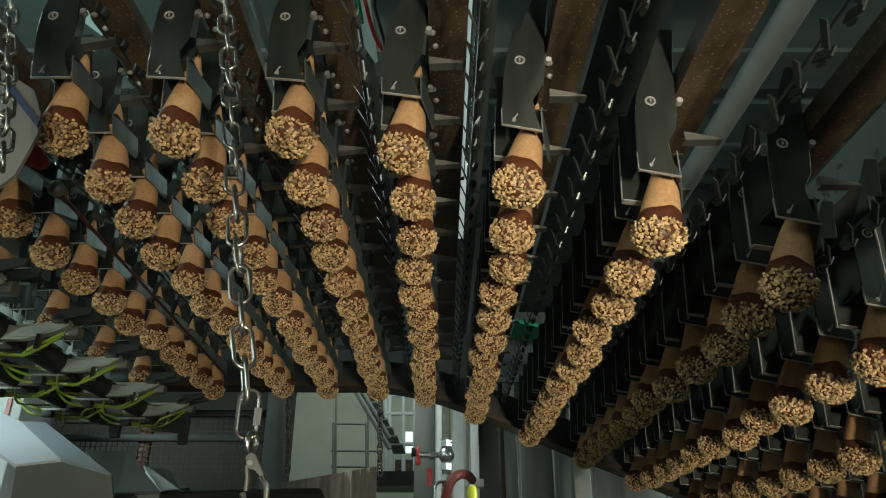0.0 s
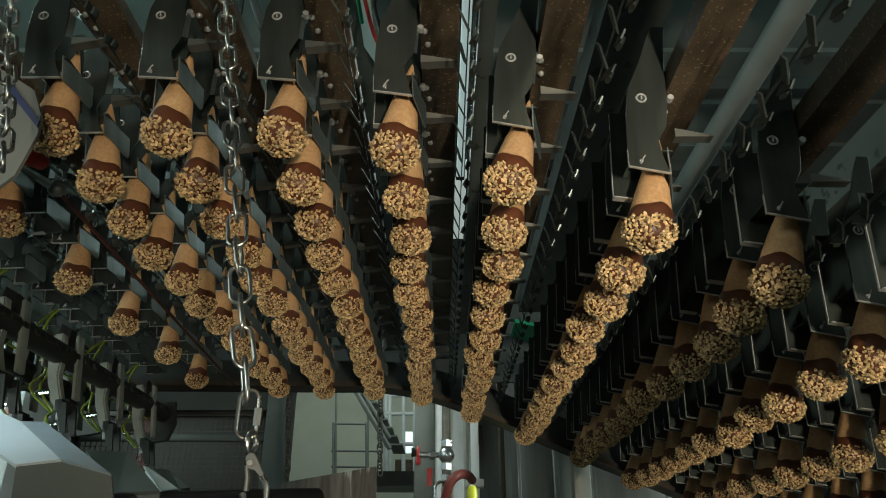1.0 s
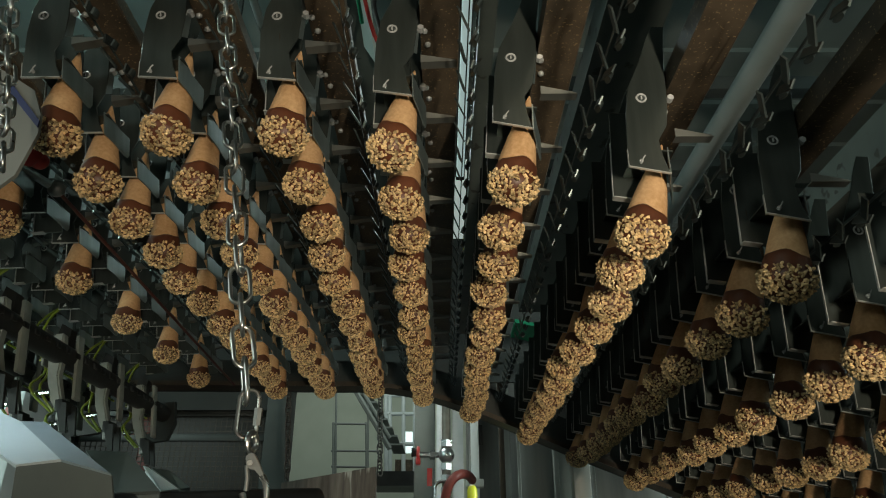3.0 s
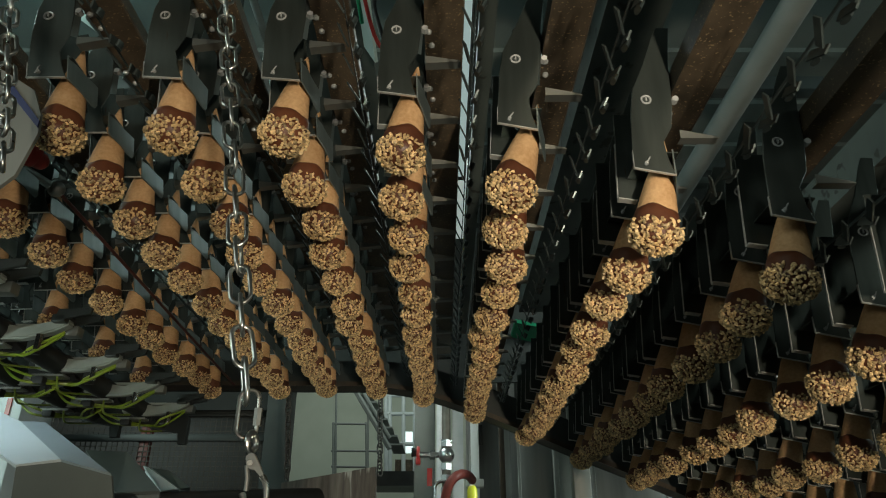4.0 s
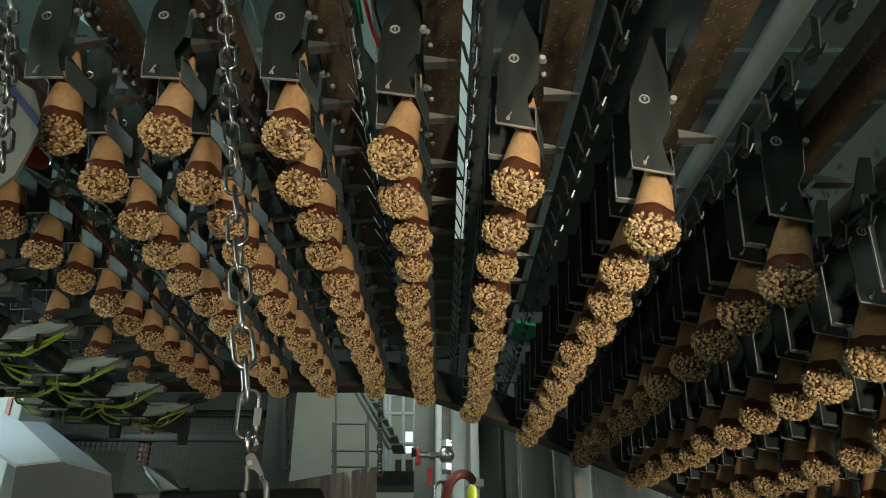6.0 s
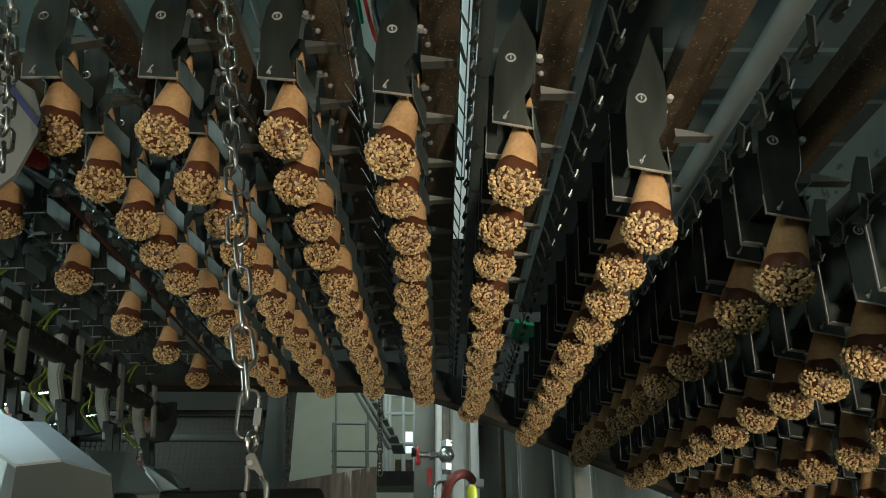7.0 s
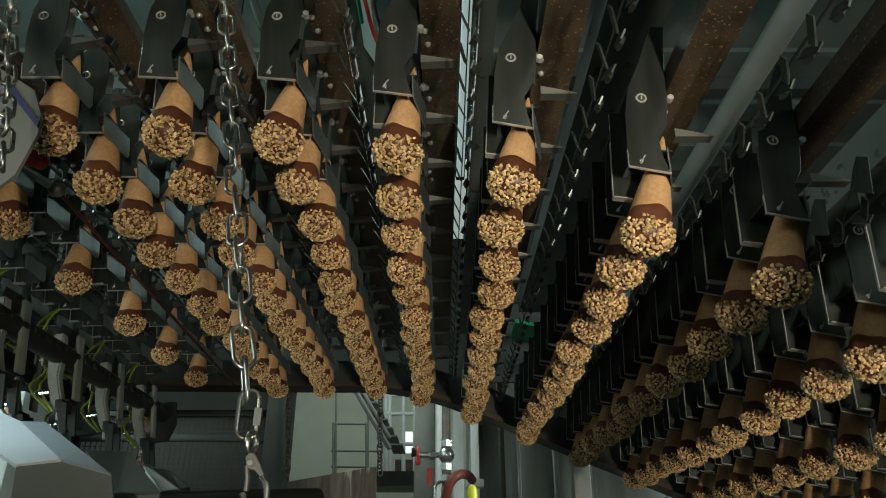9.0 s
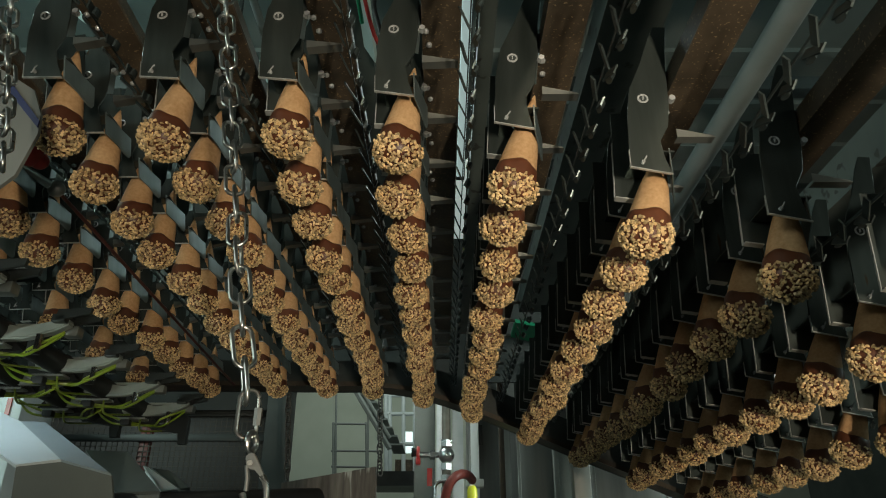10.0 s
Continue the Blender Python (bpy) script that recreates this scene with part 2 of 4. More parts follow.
def bend(pts, n=6):
    """Points of a smooth line through a few points."""
    p = [Vector(q) for q in pts]
    out = []
    for i in range(len(p) - 1):
        a, b, c, d = p[max(i - 1, 0)], p[i], p[i + 1], p[min(i + 2, len(p) - 1)]
        for k in range(n):
            t = k / n
            out.append(0.5 * ((2 * b) + (c - a) * t + (2 * a - 5 * b + 4 * c - d) * t * t + (3 * b - a - 3 * c + d) * t ** 3))
    out.append(p[-1])
    return out


# ---- the conveyor's path and clock ----
PITCH_Y = 0.10                  # from cone to cone along a carrier
Y0 = 0.613                      # the first cone of a carrier
LANES = 12
CYCLE = 1.973                   # seconds from one indexing to the next
STATION = [-5, -4, -3, -2, -1, 0, 1, 2, 3, 4, 5, 6, 7, 8, 9, 10, 11, 12, 13, 14, 15]
PATH_X = [-1.08, -0.95, -0.82, -0.722, -0.583, -0.412, -0.293, -0.170, -0.051, 0.069, 0.201, 0.325, 0.452, 0.579, 0.706, 0.833, 0.96, 1.087, 1.214, 1.341, 1.468]
PATH_Z = [0.426, 0.426, 0.426, 0.426, 0.425, 0.424, 0.423, 0.421, 0.402, 0.362, 0.309, 0.257, 0.207, 0.156, 0.106, 0.056, 0.006, -0.044, -0.094, -0.144, -0.194]
PATH_TILT = [-12, -12, -12, -12, -12, -11.5, -7.5, -5.5, -2.2, 0.8, 0.8, 1.2, 1, 1, 1, 1, 1, 1, 1, 1, 1]
INDEX = [(1.29, 0.0), (1.39, 0.11), (1.49, 0.255), (1.59, 0.40), (1.69, 0.55), (1.79, 0.71), (1.89, 0.85), (1.99, 0.945), (2.09, 0.985), (2.19, 1.0)]


def spline(values, u):
    if u < STATION[1]:
        return values[1] + (u - STATION[1]) * (values[1] - values[0])
    i = min(max(int(math.floor(u - STATION[0])), 1), len(values) - 3)
    t = u - STATION[0] - i
    a, b, c, d = values[i - 1:i + 3]
    return 0.5 * ((2 * b) + (c - a) * t + (2 * a - 5 * b + 4 * c - d) * t * t + (3 * b - a - 3 * c + d) * t ** 3)


def station_pose(u, lane=0):
    return pose(spline(PATH_X, u) + 0.005, Y0 + lane * PITCH_Y, EYE + spline(PATH_Z, u), 0, spline(PATH_TILT, u), 0)


def index_steps():
    """Times and steps gone, from the clip's start to its end."""
    marks = []
    for c in range(-1, 6):
        for t, part_gone in INDEX:
            marks.append((t + c * CYCLE, c + part_gone))
    inside = [(t, n) for t, n in marks if 0.0 < t < 10.0]
    ts, ns = zip(*marks)
    start, end = float(np.interp(0.0, ts, ns)), float(np.interp(10.0, ts, ns))
    return [(0.0, start)] + inside + [(10.0, end)]


STEPS = index_steps()
FIRST_ROW, LAST_ROW = -4, 13


def gone(t):
    return float(np.interp(t, [k[0] for k in STEPS], [k[1] for k in STEPS]))

# ---- the hall ----
def wall(name, x0, x1, y0, y1, z0, z1, mat, label):
    ob = link(name, mesh_of(name, boxed(x0, x1, y0, y1, z0, z1), mat))
    return tagged(ob, label, "wall", kind="structure")


tagged(link("floor", mesh_of("floor", boxed(-6, 6, -5, 13, -0.2, 0), CONCRETE)), "grey concrete factory floor", "floor", kind="structure")
tagged(link("ceiling", mesh_of("ceiling", boxed(-6, 6, -5, 13, 6.0, 6.2), CEIL)), "dark green-grey hall ceiling", "ceiling", kind="structure")
wall("wall_north", -6, 6, 12.0, 12.2, 0, 6, WALL, "pale cream-green painted wall behind the stairs")
wall("wall_south", -6, 6, -5.2, -5.0, 0, 6, CEIL, "dark panelled hall wall")
wall("wall_west", -6.2, -6, -5, 12, 0, 6, CEIL, "dark panelled hall wall")
wall("wall_east", 6, 6.2, -5, 12, 0, 6, CEIL, "dark panelled hall wall")


# unseen post, added to keep the flood light off one row
tagged(link("machine_post", mesh_of("machine_post", boxed(0.3400, 0.3725, -0.44, -0.398, 0, EYE + 1.72, 0.004), DARK, 30)), "unseen dark square steel post that shades one row of cones", "post")


# ---- overhead of the machine ----
def overhead():
    # dark canopy sheet with ribs above the conveyor
    bm = bmesh.new()
    box(bm, -2.2, 2.2, -0.5, 2.9, EYE + 1.72, EYE + 1.75)
    for i in range(9):
        y = 0.15 + i * 0.3
        box(bm, -2.2, 2.2, y, y + 0.03, EYE + 1.70, EYE + 1.722)
    hood = thing("machine_canopy", "dark ribbed sheet-metal canopy over the conveyor", "canopy", kind="structure")
    part("ribbed_sheet", bm, CANOPY, hood)
    bm = boxed(-2.2, 2.2, 2.95, 2.97, EYE + 0.76, EYE + 1.72)
    part("end_sheet", bm, MATTE, hood, "dark end sheet of the canopy")
    # beams along the rows
    for name, x0, x1, z0, z1, y0, y1, mat in (
            ("support_beam", 0.0625, 0.091, 0.86, 0.92, 0.4, 2.6, BEAM),
            ("support_beam", 0.30, 0.42, 0.95, 1.02, 0.4, 2.6, BEAM),
            ("support_beam", -0.50, -0.44, 0.92, 0.98, 0.4, 2.6, BEAM),
            ("support_beam", 0.72, 0.82, 0.62, 0.70, 0.4, 2.6, BEAM),
            ("support_beam", -0.22, -0.17, 1.15, 1.22, 0.4, 2.6, BEAM)):
        bm = bmesh.new()
        prism(bm, [(x0, EYE + z0), (x1, EYE + z0), (x1, EYE + z0 + 0.008), (x0 + 0.008, EYE + z0 + 0.008), (x0 + 0.008, EYE + z1), (x0, EYE + z1)], y0, y1)
        ob = tagged(new(name, mesh_of(name, bm, mat, 30)), "dark painted steel angle beam over the carriers", "beam", "overhead beams")
    for y, z in ((0.86, 1.36), (1.30, 1.38), (1.75, 1.38), (2.2, 1.36), (2.62, 1.36)):
        bm = bmesh.new()
        box(bm, -1.3, 1.2, y, y + 0.05, EYE + z, EYE + z + 0.05, 0.004)
        tagged(new("cross_beam", mesh_of("cross_beam", bm, MATTE, 30)), "dark square steel cross beam overhead", "beam", "overhead cross beams")
    bm = rod(bmesh.new(), (0.572, 0.35, EYE + 0.84), (0.572, 2.96, EYE + 0.84), 0.024, seg=24)
    tagged(new("conduit_pipe", mesh_of("conduit_pipe", bm, CONDUIT, 40)), "smooth grey round conduit pipe along the machine", "pipe")
    for x, r in ((-0.85, 0.014), (-0.49, 0.011)):
        bm = rod(bmesh.new(), (x, 0.4, EYE + 1.36 - r), (x, 2.9, EYE + 1.36 - r), r, seg=12)
        tagged(new("thin_pipe", mesh_of("thin_pipe", bm, CONDUIT, 40)), "thin grey steel pipe under the canopy", "pipe", "thin pipes")
    # fluorescent tube and its ballast
    lamp = thing("tube_lamp", "lit white fluorescent tube lamp under the canopy", "lamp")
    bm = rod(bmesh.new(), (0.012, 1.06, EYE + 1.0), (0.012, 1.66, EYE + 1.0), 0.0135, seg=20)
    part("tube", bm, LAMP, lamp)
    for yy in (1.12, 1.56):
        part("hanger", boxed(0.006, 0.018, yy, yy + 0.012, EYE + 1.051, EYE + 1.70), MATTE, lamp)
    part("batten", boxed(-0.012, 0.036, 1.04, 1.68, EYE + 1.0136, EYE + 1.05, 0.003), MATTE, lamp)
    # added glowing strip, stands for lamp light gleaming along the toothed chain
    part("diffuser_strip", boxed(0.0365, 0.0565, 0.66, 1.64, EYE + 0.992, EYE + 1.004, 0.003), GLEAMGLOW, lamp, "added glowing strip that makes the chain below it gleam")
    part("strip_casing", boxed(0.0362, 0.060, 0.64, 1.68, EYE + 1.0045, EYE + 1.05, 0.003), MATTE, lamp)
    # added rod in place of the light line on the beam's edge
    bm = rod(bmesh.new(), (0.0585, 0.45, EYE + 0.862), (0.0585, 2.4, EYE + 0.862), 0.0022, seg=10)
    tagged(new("edge_rod", mesh_of("edge_rod", bm, BRIGHT, 40)), "thin polished rod for the bright line on a beam edge", "rod")
    # light panels seen between the carriers
    for x0, x1, y0, y1 in ((0.190, 0.252, 1.40, 2.5), (-0.045, 0.085, 1.92, 2.45)):
        d = thing("light_panel", "lit white light panel under the canopy", "light", group="light panels")
        part("diffuser", boxed(x0, x1, y0, y1, EYE + 1.2, EYE + 1.23, 0.003), GLOWPANEL, d)
        part("casing", boxed(x0 - 0.008, x1 + 0.008, y0, y1, EYE + 1.231, EYE + 1.30, 0.004), MATTE, d)
        part("hanger", boxed((x0 + x1) / 2 - 0.01, (x0 + x1) / 2 + 0.01, (y0 + y1) / 2, (y0 + y1) / 2 + 0.02, EYE + 1.301, EYE + 1.70), MATTE, d)
        part("seam", boxed((x0 + x1) / 2 - 0.004, (x0 + x1) / 2 + 0.004, y0, y1, EYE + 1.195, EYE + 1.199), TUBE, d)
    bm = prism(bmesh.new(), [(0.30, EYE + 0.96), (0.44, EYE + 0.93), (0.44, EYE + 0.945), (0.30, EYE + 0.975)], 2.75, 3.30)
    tagged(new("green_guard", mesh_of("green_guard", bm, GREENPAINT, 30)), "green painted guard plate in the machine", "guard")
    # pale slanted sheets high over the carriers, added to catch light as patches
    for x0, y0, y1, lean in ((-1.02, 1.02, 1.30, 0.30), (-0.72, 1.00, 1.22, 0.16), (-0.62, 1.42, 1.78, 0.24), (-0.30, 1.10, 1.30, 0.14)):
        d = thing("duct_panel", "added pale slanted sheet that catches light under the canopy", "duct", group="slanted ducts")
        part("sheet", prism(bmesh.new(), [(x0, EYE + 1.34), (x0 + lean, EYE + 1.10), (x0 + lean + 0.006, EYE + 1.105), (x0 + 0.006, EYE + 1.345)], y0, y1), PALECATCH, d)
        part("hanger", boxed(x0 - 0.002, x0 + 0.008, (y0 + y1) / 2, (y0 + y1) / 2 + 0.012, EYE + 1.346, EYE + 1.70), MATTE, d)
    # cables
    for pts, mat, lab in (
            (((-0.17, 0.98, EYE + 1.05), (-0.125, 0.95, EYE + 0.98), (-0.12, 0.92, EYE + 0.90), (-0.10, 0.95, EYE + 0.83), (-0.11, 1.0, EYE + 0.80)), BLACK, "black electric cable hanging in a loop"),
            (((-0.145, 0.9, EYE + 1.1), (-0.15, 0.95, EYE + 1.0), (-0.13, 1.02, EYE + 0.93), (-0.10, 1.05, EYE + 0.90)), RED, "thin red cable hanging under the canopy"),
            (((-0.16, 0.84, EYE + 1.1), (-0.162, 0.92, EYE + 1.0), (-0.155, 1.02, EYE + 0.96)), GREENPAINT, "thin green cable hanging under the canopy")):
        tagged(new("cable", mesh_of("cable", sweep(bmesh.new(), bend(pts), 0.004, 8), mat, 60)), lab, "cable", "hanging cables")
    # far guide rail of the conveyor, following its path
    low = [(spline(PATH_X, u), EYE + spline(PATH_Z, u) + 0.03) for u in np.arange(-4, 12.1, 0.5)]
    high = [(x + 0.02, z + 0.085) for x, z in low]
    rail = thing("guide_rail", "dark oiled steel guide rail at the end of the carriers", "rail", kind="structure")
    part("web", prism(bmesh.new(), low + high[::-1], 1.86, 1.875), DARK, rail)
    lip = [(x, z + 0.012) for x, z in low]
    part("lip", prism(bmesh.new(), low + lip[::-1], 1.80, 1.859), OILED, rail)


overhead()


# ---- carriers ----
def plate_outline():
    return [(-0.0240, 0.0550), (0.0160, 0.0475), (0.0110, 0.066), (0.0085, 0.086), (0.0185, 0.104), (0.0225, 0.132), (0.0245, 0.180), (0.031, 0.234), (0.017, 0.234), (0.010, 0.218), (-0.001, 0.186), (-0.0165, 0.150), (-0.0215, 0.118), (-0.0238, 0.075)]


def screw_mesh():
    bm = bmesh.new()
    ring = [(0.0048 * math.cos(2 * math.pi * i / 18), -0.0012, 0.0048 * math.sin(2 * math.pi * i / 18)) for i in range(18)]
    sweep(bm, ring, 0.0011, 6, True)
    box(bm, -0.0007, 0.0007, -0.0025, -0.0009, -0.0020, 0.0020)
    bright = len(bm.faces)
    rod(bm, (0, 0, 0), (0, -0.001, 0), 0.0046, 0.0046, 14)
    bm.faces.ensure_lookup_table()
    for f in bm.faces[bright:]:
        f.material_index = 1
    me = mesh_of("screw", bm, SCREWMAT, 30)
    me.materials.append(MATTE)
    return me


def clip_mesh():
    bm = bmesh.new()
    rod(bm, (0, 0, 0), (0, -0.004, 0), 0.0028, 0.0028, 10)
    sweep(bm, [(-0.001, -0.004, -0.002), (0.002, -0.006, 0.003), (0.005, -0.005, 0.008)], 0.0011, 6)
    sweep(bm, [(0.001, -0.004, -0.001), (-0.003, -0.006, -0.005)], 0.0011, 6)
    return mesh_of("wing_bolt", bm, SCREWMAT, 40)


def flange_mesh():
    """The seat under the plate, with the round hole that grips the wafer."""
    bm = bmesh.new()
    n, r, off = 24, 0.0125, 0.0088
    for z0, z1 in ((0.0745, 0.0762),):
        ci, co = [], []
        for z in (z0, z1):
            ci.append([bm.verts.new((off + r * math.cos(2 * math.pi * i / n), r * math.sin(2 * math.pi * i / n), z)) for i in range(n)])
            ring = []
            for i in range(n):
                a = 2 * math.pi * i / n
                c, s = math.cos(a), math.sin(a)
                k = 1 / max(abs(c), abs(s))
                ring.append(bm.verts.new((off - 0.006 + 0.019 * c * k, 0.0285 * s * k, z)))
            co.append(ring)
        for i in range(n):
            j = (i + 1) % n
            bm.faces.new((ci[0][i], ci[0][j], co[0][j], co[0][i]))
            bm.faces.new((ci[1][i], co[1][i], co[1][j], ci[1][j]))
            bm.faces.new((co[0][i], co[0][j], co[1][j], co[1][i]))
            bm.faces.new((ci[0][j], ci[0][i], ci[1][i], ci[1][j]))
    bmesh.ops.recalc_face_normals(bm, faces=bm.faces)
    return mesh_of("seat", bm, STEEL, 30)


def side_mesh():
    """The side wall folded back and outwards from the plate, low enough to show the wafer's tip, and the upright strip over it."""
    bm = bmesh.new()
    for out in ([(-0.0290, 0.0475), (-0.010, 0.0425), (0.004, 0.0355), (0.009, 0.0350), (0.012, 0.040), (0.013, 0.066), (-0.006, 0.070), (-0.0290, 0.0790)],
                [(-0.0290, 0.106), (-0.020, 0.112), (-0.0185, 0.150), (-0.020, 0.226), (-0.0290, 0.226)]):
        def across(y, z):
            return 0.0160 + 0.30 * (y + 0.029) + 0.085 * max(0, z - 0.09)
        lo = [bm.verts.new((across(y, z), y, z)) for y, z in out]
        hi = [bm.verts.new((across(y, z) + 0.0014, y, z)) for y, z in out]
        bm.faces.new(lo)
        bm.faces.new(hi[::-1])
        for i in range(len(out)):
            j = (i + 1) % len(out)
            bm.faces.new((lo[i], hi[i], hi[j], lo[j]))
    bmesh.ops.recalc_face_normals(bm, faces=bm.faces)
    return mesh_of("side_wall", bm, LITSTEEL, 30)


def lip_mesh():
    """Bright strips for the glint along the plate's foot and upright side."""
    bm = prism(bmesh.new(), [(-0.0245, 0.0552), (0.0160, 0.0476), (0.0160, 0.0466), (-0.0245, 0.0541)], -0.0328, -0.0300)
    prism(bm, [(-0.0245, 0.0543), (-0.0238, 0.0543), (-0.0237, 0.075), (-0.0243, 0.075)], -0.0318, -0.0290)
    return mesh_of("lip", bm, EDGEGLINT, 30)


def fin_mesh():
    bm = prism(bmesh.new(), [(0.0260, 0.1010), (0.062, 0.0935), (0.064, 0.0922), (0.0260, 0.0915)], -0.031, -0.0297)
    prism(bm, [(0.0260, 0.0905), (0.064, 0.0912), (0.064, 0.0919), (0.0260, 0.0913)], -0.0315, -0.020)
    return mesh_of("fin", bm, SHEET, 30)


def plate_mesh():
    bm = prism(bmesh.new(), plate_outline(), -0.0312, -0.0292)
    bmesh.ops.bevel(bm, geom=list(bm.edges), offset=0.0005, segments=1, affect="EDGES")
    return mesh_of("plate", bm, STEEL, 30)


def back_plate_mesh():
    """The rear plate of the bracket, bent into a short foot."""
    bm = prism(bmesh.new(), [(-0.028, 0.0490), (0.0140, 0.0425), (0.0135, 0.158), (-0.024, 0.158), (-0.025, 0.118)], 0.0225, 0.0242)
    bmesh.ops.bevel(bm, geom=list(bm.edges), offset=0.0005, segments=1, affect="EDGES")
    return mesh_of("back_plate", bm, STEEL, 30)


def back_lip_mesh():
    # rear upright strip and foot, coloured bright for their glint
    bm = prism(bmesh.new(), [(-0.0292, 0.0470), (-0.0282, 0.0480), (-0.0252, 0.118), (-0.0262, 0.118)], 0.0212, 0.0240)
    prism(bm, [(-0.0288, 0.0470), (-0.010, 0.0446), (-0.010, 0.0458), (-0.0288, 0.0482)], 0.0150, 0.0238)
    return mesh_of("back_lip", bm, EDGEGLINT, 30)


BACK, BACKLIP = back_plate_mesh(), back_lip_mesh()
PLATE = plate_mesh()
HEXNUT = mesh_of("hex_nut", rod(rod(bmesh.new(), (0.027, -0.024, 0.140), (0.027, -0.031, 0.140), 0.0036, seg=6), (0.019, -0.027, 0.140), (0.027, -0.027, 0.140), 0.0016, seg=8), SCREWMAT, 30)
SCREW, CLIP, SEAT, SIDE, FIN, LIP = screw_mesh(), clip_mesh(), flange_mesh(), side_mesh(), fin_mesh(), lip_mesh()


def toothed_strip():
    """Two rows of twisted plates that overlap along a thin spine."""
    bm = bmesh.new()
    rng = random.Random(4)
    for i in range(66):
        y = -0.26 + i * 0.0225
        s = 1 if i % 2 else -1
        m = Matrix.Translation((0.0725 + s * 0.0052, y, 0.060)) @ Euler((0.42 * s + rng.uniform(-0.1, 0.1), 0.35 * s, 0.22 * s + rng.uniform(-0.12, 0.12))).to_matrix().to_4x4()
        bmesh.ops.create_cube(bm, size=1, matrix=m @ Matrix.Diagonal((0.0018, 0.024, 0.0090, 1)))
        if s > 0:
            m = Matrix.Translation((0.0800, y + 0.006, 0.060)) @ Euler((0.2, 0.5, 0.1)).to_matrix().to_4x4()
            bmesh.ops.create_cone(bm, cap_ends=True, segments=10, radius1=0.0034, radius2=0.0030, depth=0.008, matrix=m @ Matrix.Diagonal((0.8, 1.9, 1, 1)))
    box(bm, 0.0720, 0.0732, -0.26, 1.24, 0.0645, 0.0675)
    return mesh_of("toothed_chain", bm, LINK, 30)


def bar_mesh():
    bm = bmesh.new()
    prism(bm, [(0.0265, 0.152), (0.0690, 0.152), (0.0705, 0.154), (0.0705, 0.178), (0.0675, 0.178), (0.0675, 0.157), (0.0295, 0.157), (0.0295, 0.178), (0.0265, 0.178)], -0.28, 1.235)
    return mesh_of("channel_bar", bm, BAR, 30)


def rivet_mesh():
    bm = bmesh.new()
    for k in range(LANES):
        for dx, dy in ((0.031, 0.028), (0.034, 0.050)):
            bmesh.ops.create_icosphere(bm, subdivisions=1, radius=0.0042, matrix=Matrix.Translation((dx, k * PITCH_Y - 0.04 + dy, 0.151)))
    return mesh_of("rivets", bm, SCREWMAT, 60)


STRIP, CHANNEL, RIVETS = toothed_strip(), bar_mesh(), rivet_mesh()


def cone_carrier():
    c = thing("cone_carrier", "grey steel carrier bar with a row of bracketed cone seats", "carrier", group="carriers on the conveyor")
    link("channel_bar", CHANNEL, c, label="dark brown crumb-covered channel bar")
    tagged(link("rivets", RIVETS, c), "small bright rivets along the bar", kind="stuff")
    link("toothed_chain", STRIP, c, label="oily dark toothed steel chain")
    for k in range(LANES):
        b = link("bracket", PLATE, c, pose(0, k * PITCH_Y, 0))
        link("seat", SEAT, b)
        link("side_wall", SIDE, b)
        link("lip", LIP, b, label="bright strip for the glint along the plate edge")
        link("back_plate", BACK, b)
        link("hex_nut", HEXNUT, b, label="bright hexagonal nut")
        link("back_lip", BACKLIP, b, label="bright bent foot that carries the edge glint")
        link("fin", FIN, b, label="bright pointed steel fin")
        link("screw", SCREW, b, pose(-0.004, -0.031, 0.137))
        link("wing_bolt", CLIP, b, pose(-0.012, -0.031, 0.060) @ Matrix.Scale(0.72, 4))
    return c


# ---- ice cream cones ----
def wafer_mesh():
    bm = lathe(bmesh.new(), [(0.0, 0.016), (0.0205, 0.016), (0.0202, 0.023), (0.0178, 0.039), (0.0148, 0.056), (0.0103, 0.076), (0.0050, 0.097), (0.0013, 0.110), (0.0, 0.112)], 30)
    return mesh_of("wafer", bm, WAFER, 40)


def chocolate_mesh(seed):
    rng = random.Random(seed)
    ph = [rng.uniform(0, 6.28) for _ in range(3)]
    prof = [(0.0, -0.0195)] + [(0.0236 * math.sin(q), -0.0195 * math.cos(q)) for q in np.linspace(0.2, 1.75, 10)] + [(0.0230, 0.0070), (0.0222, 0.0150), (0.0214, 0.0205), (0.0200, 0.0220), (0.0, 0.0220)]
    bm = lathe(bmesh.new(), prof, 30)
    for v in bm.verts:
        if v.co.z > 0.012:
            a = math.atan2(v.co.y, v.co.x)
            v.co.z += 0.0018 * math.sin(2 * a + ph[0]) + 0.0010 * math.sin(5 * a + ph[1])
    return mesh_of("chocolate", bm, CHOCOLATE, 60)


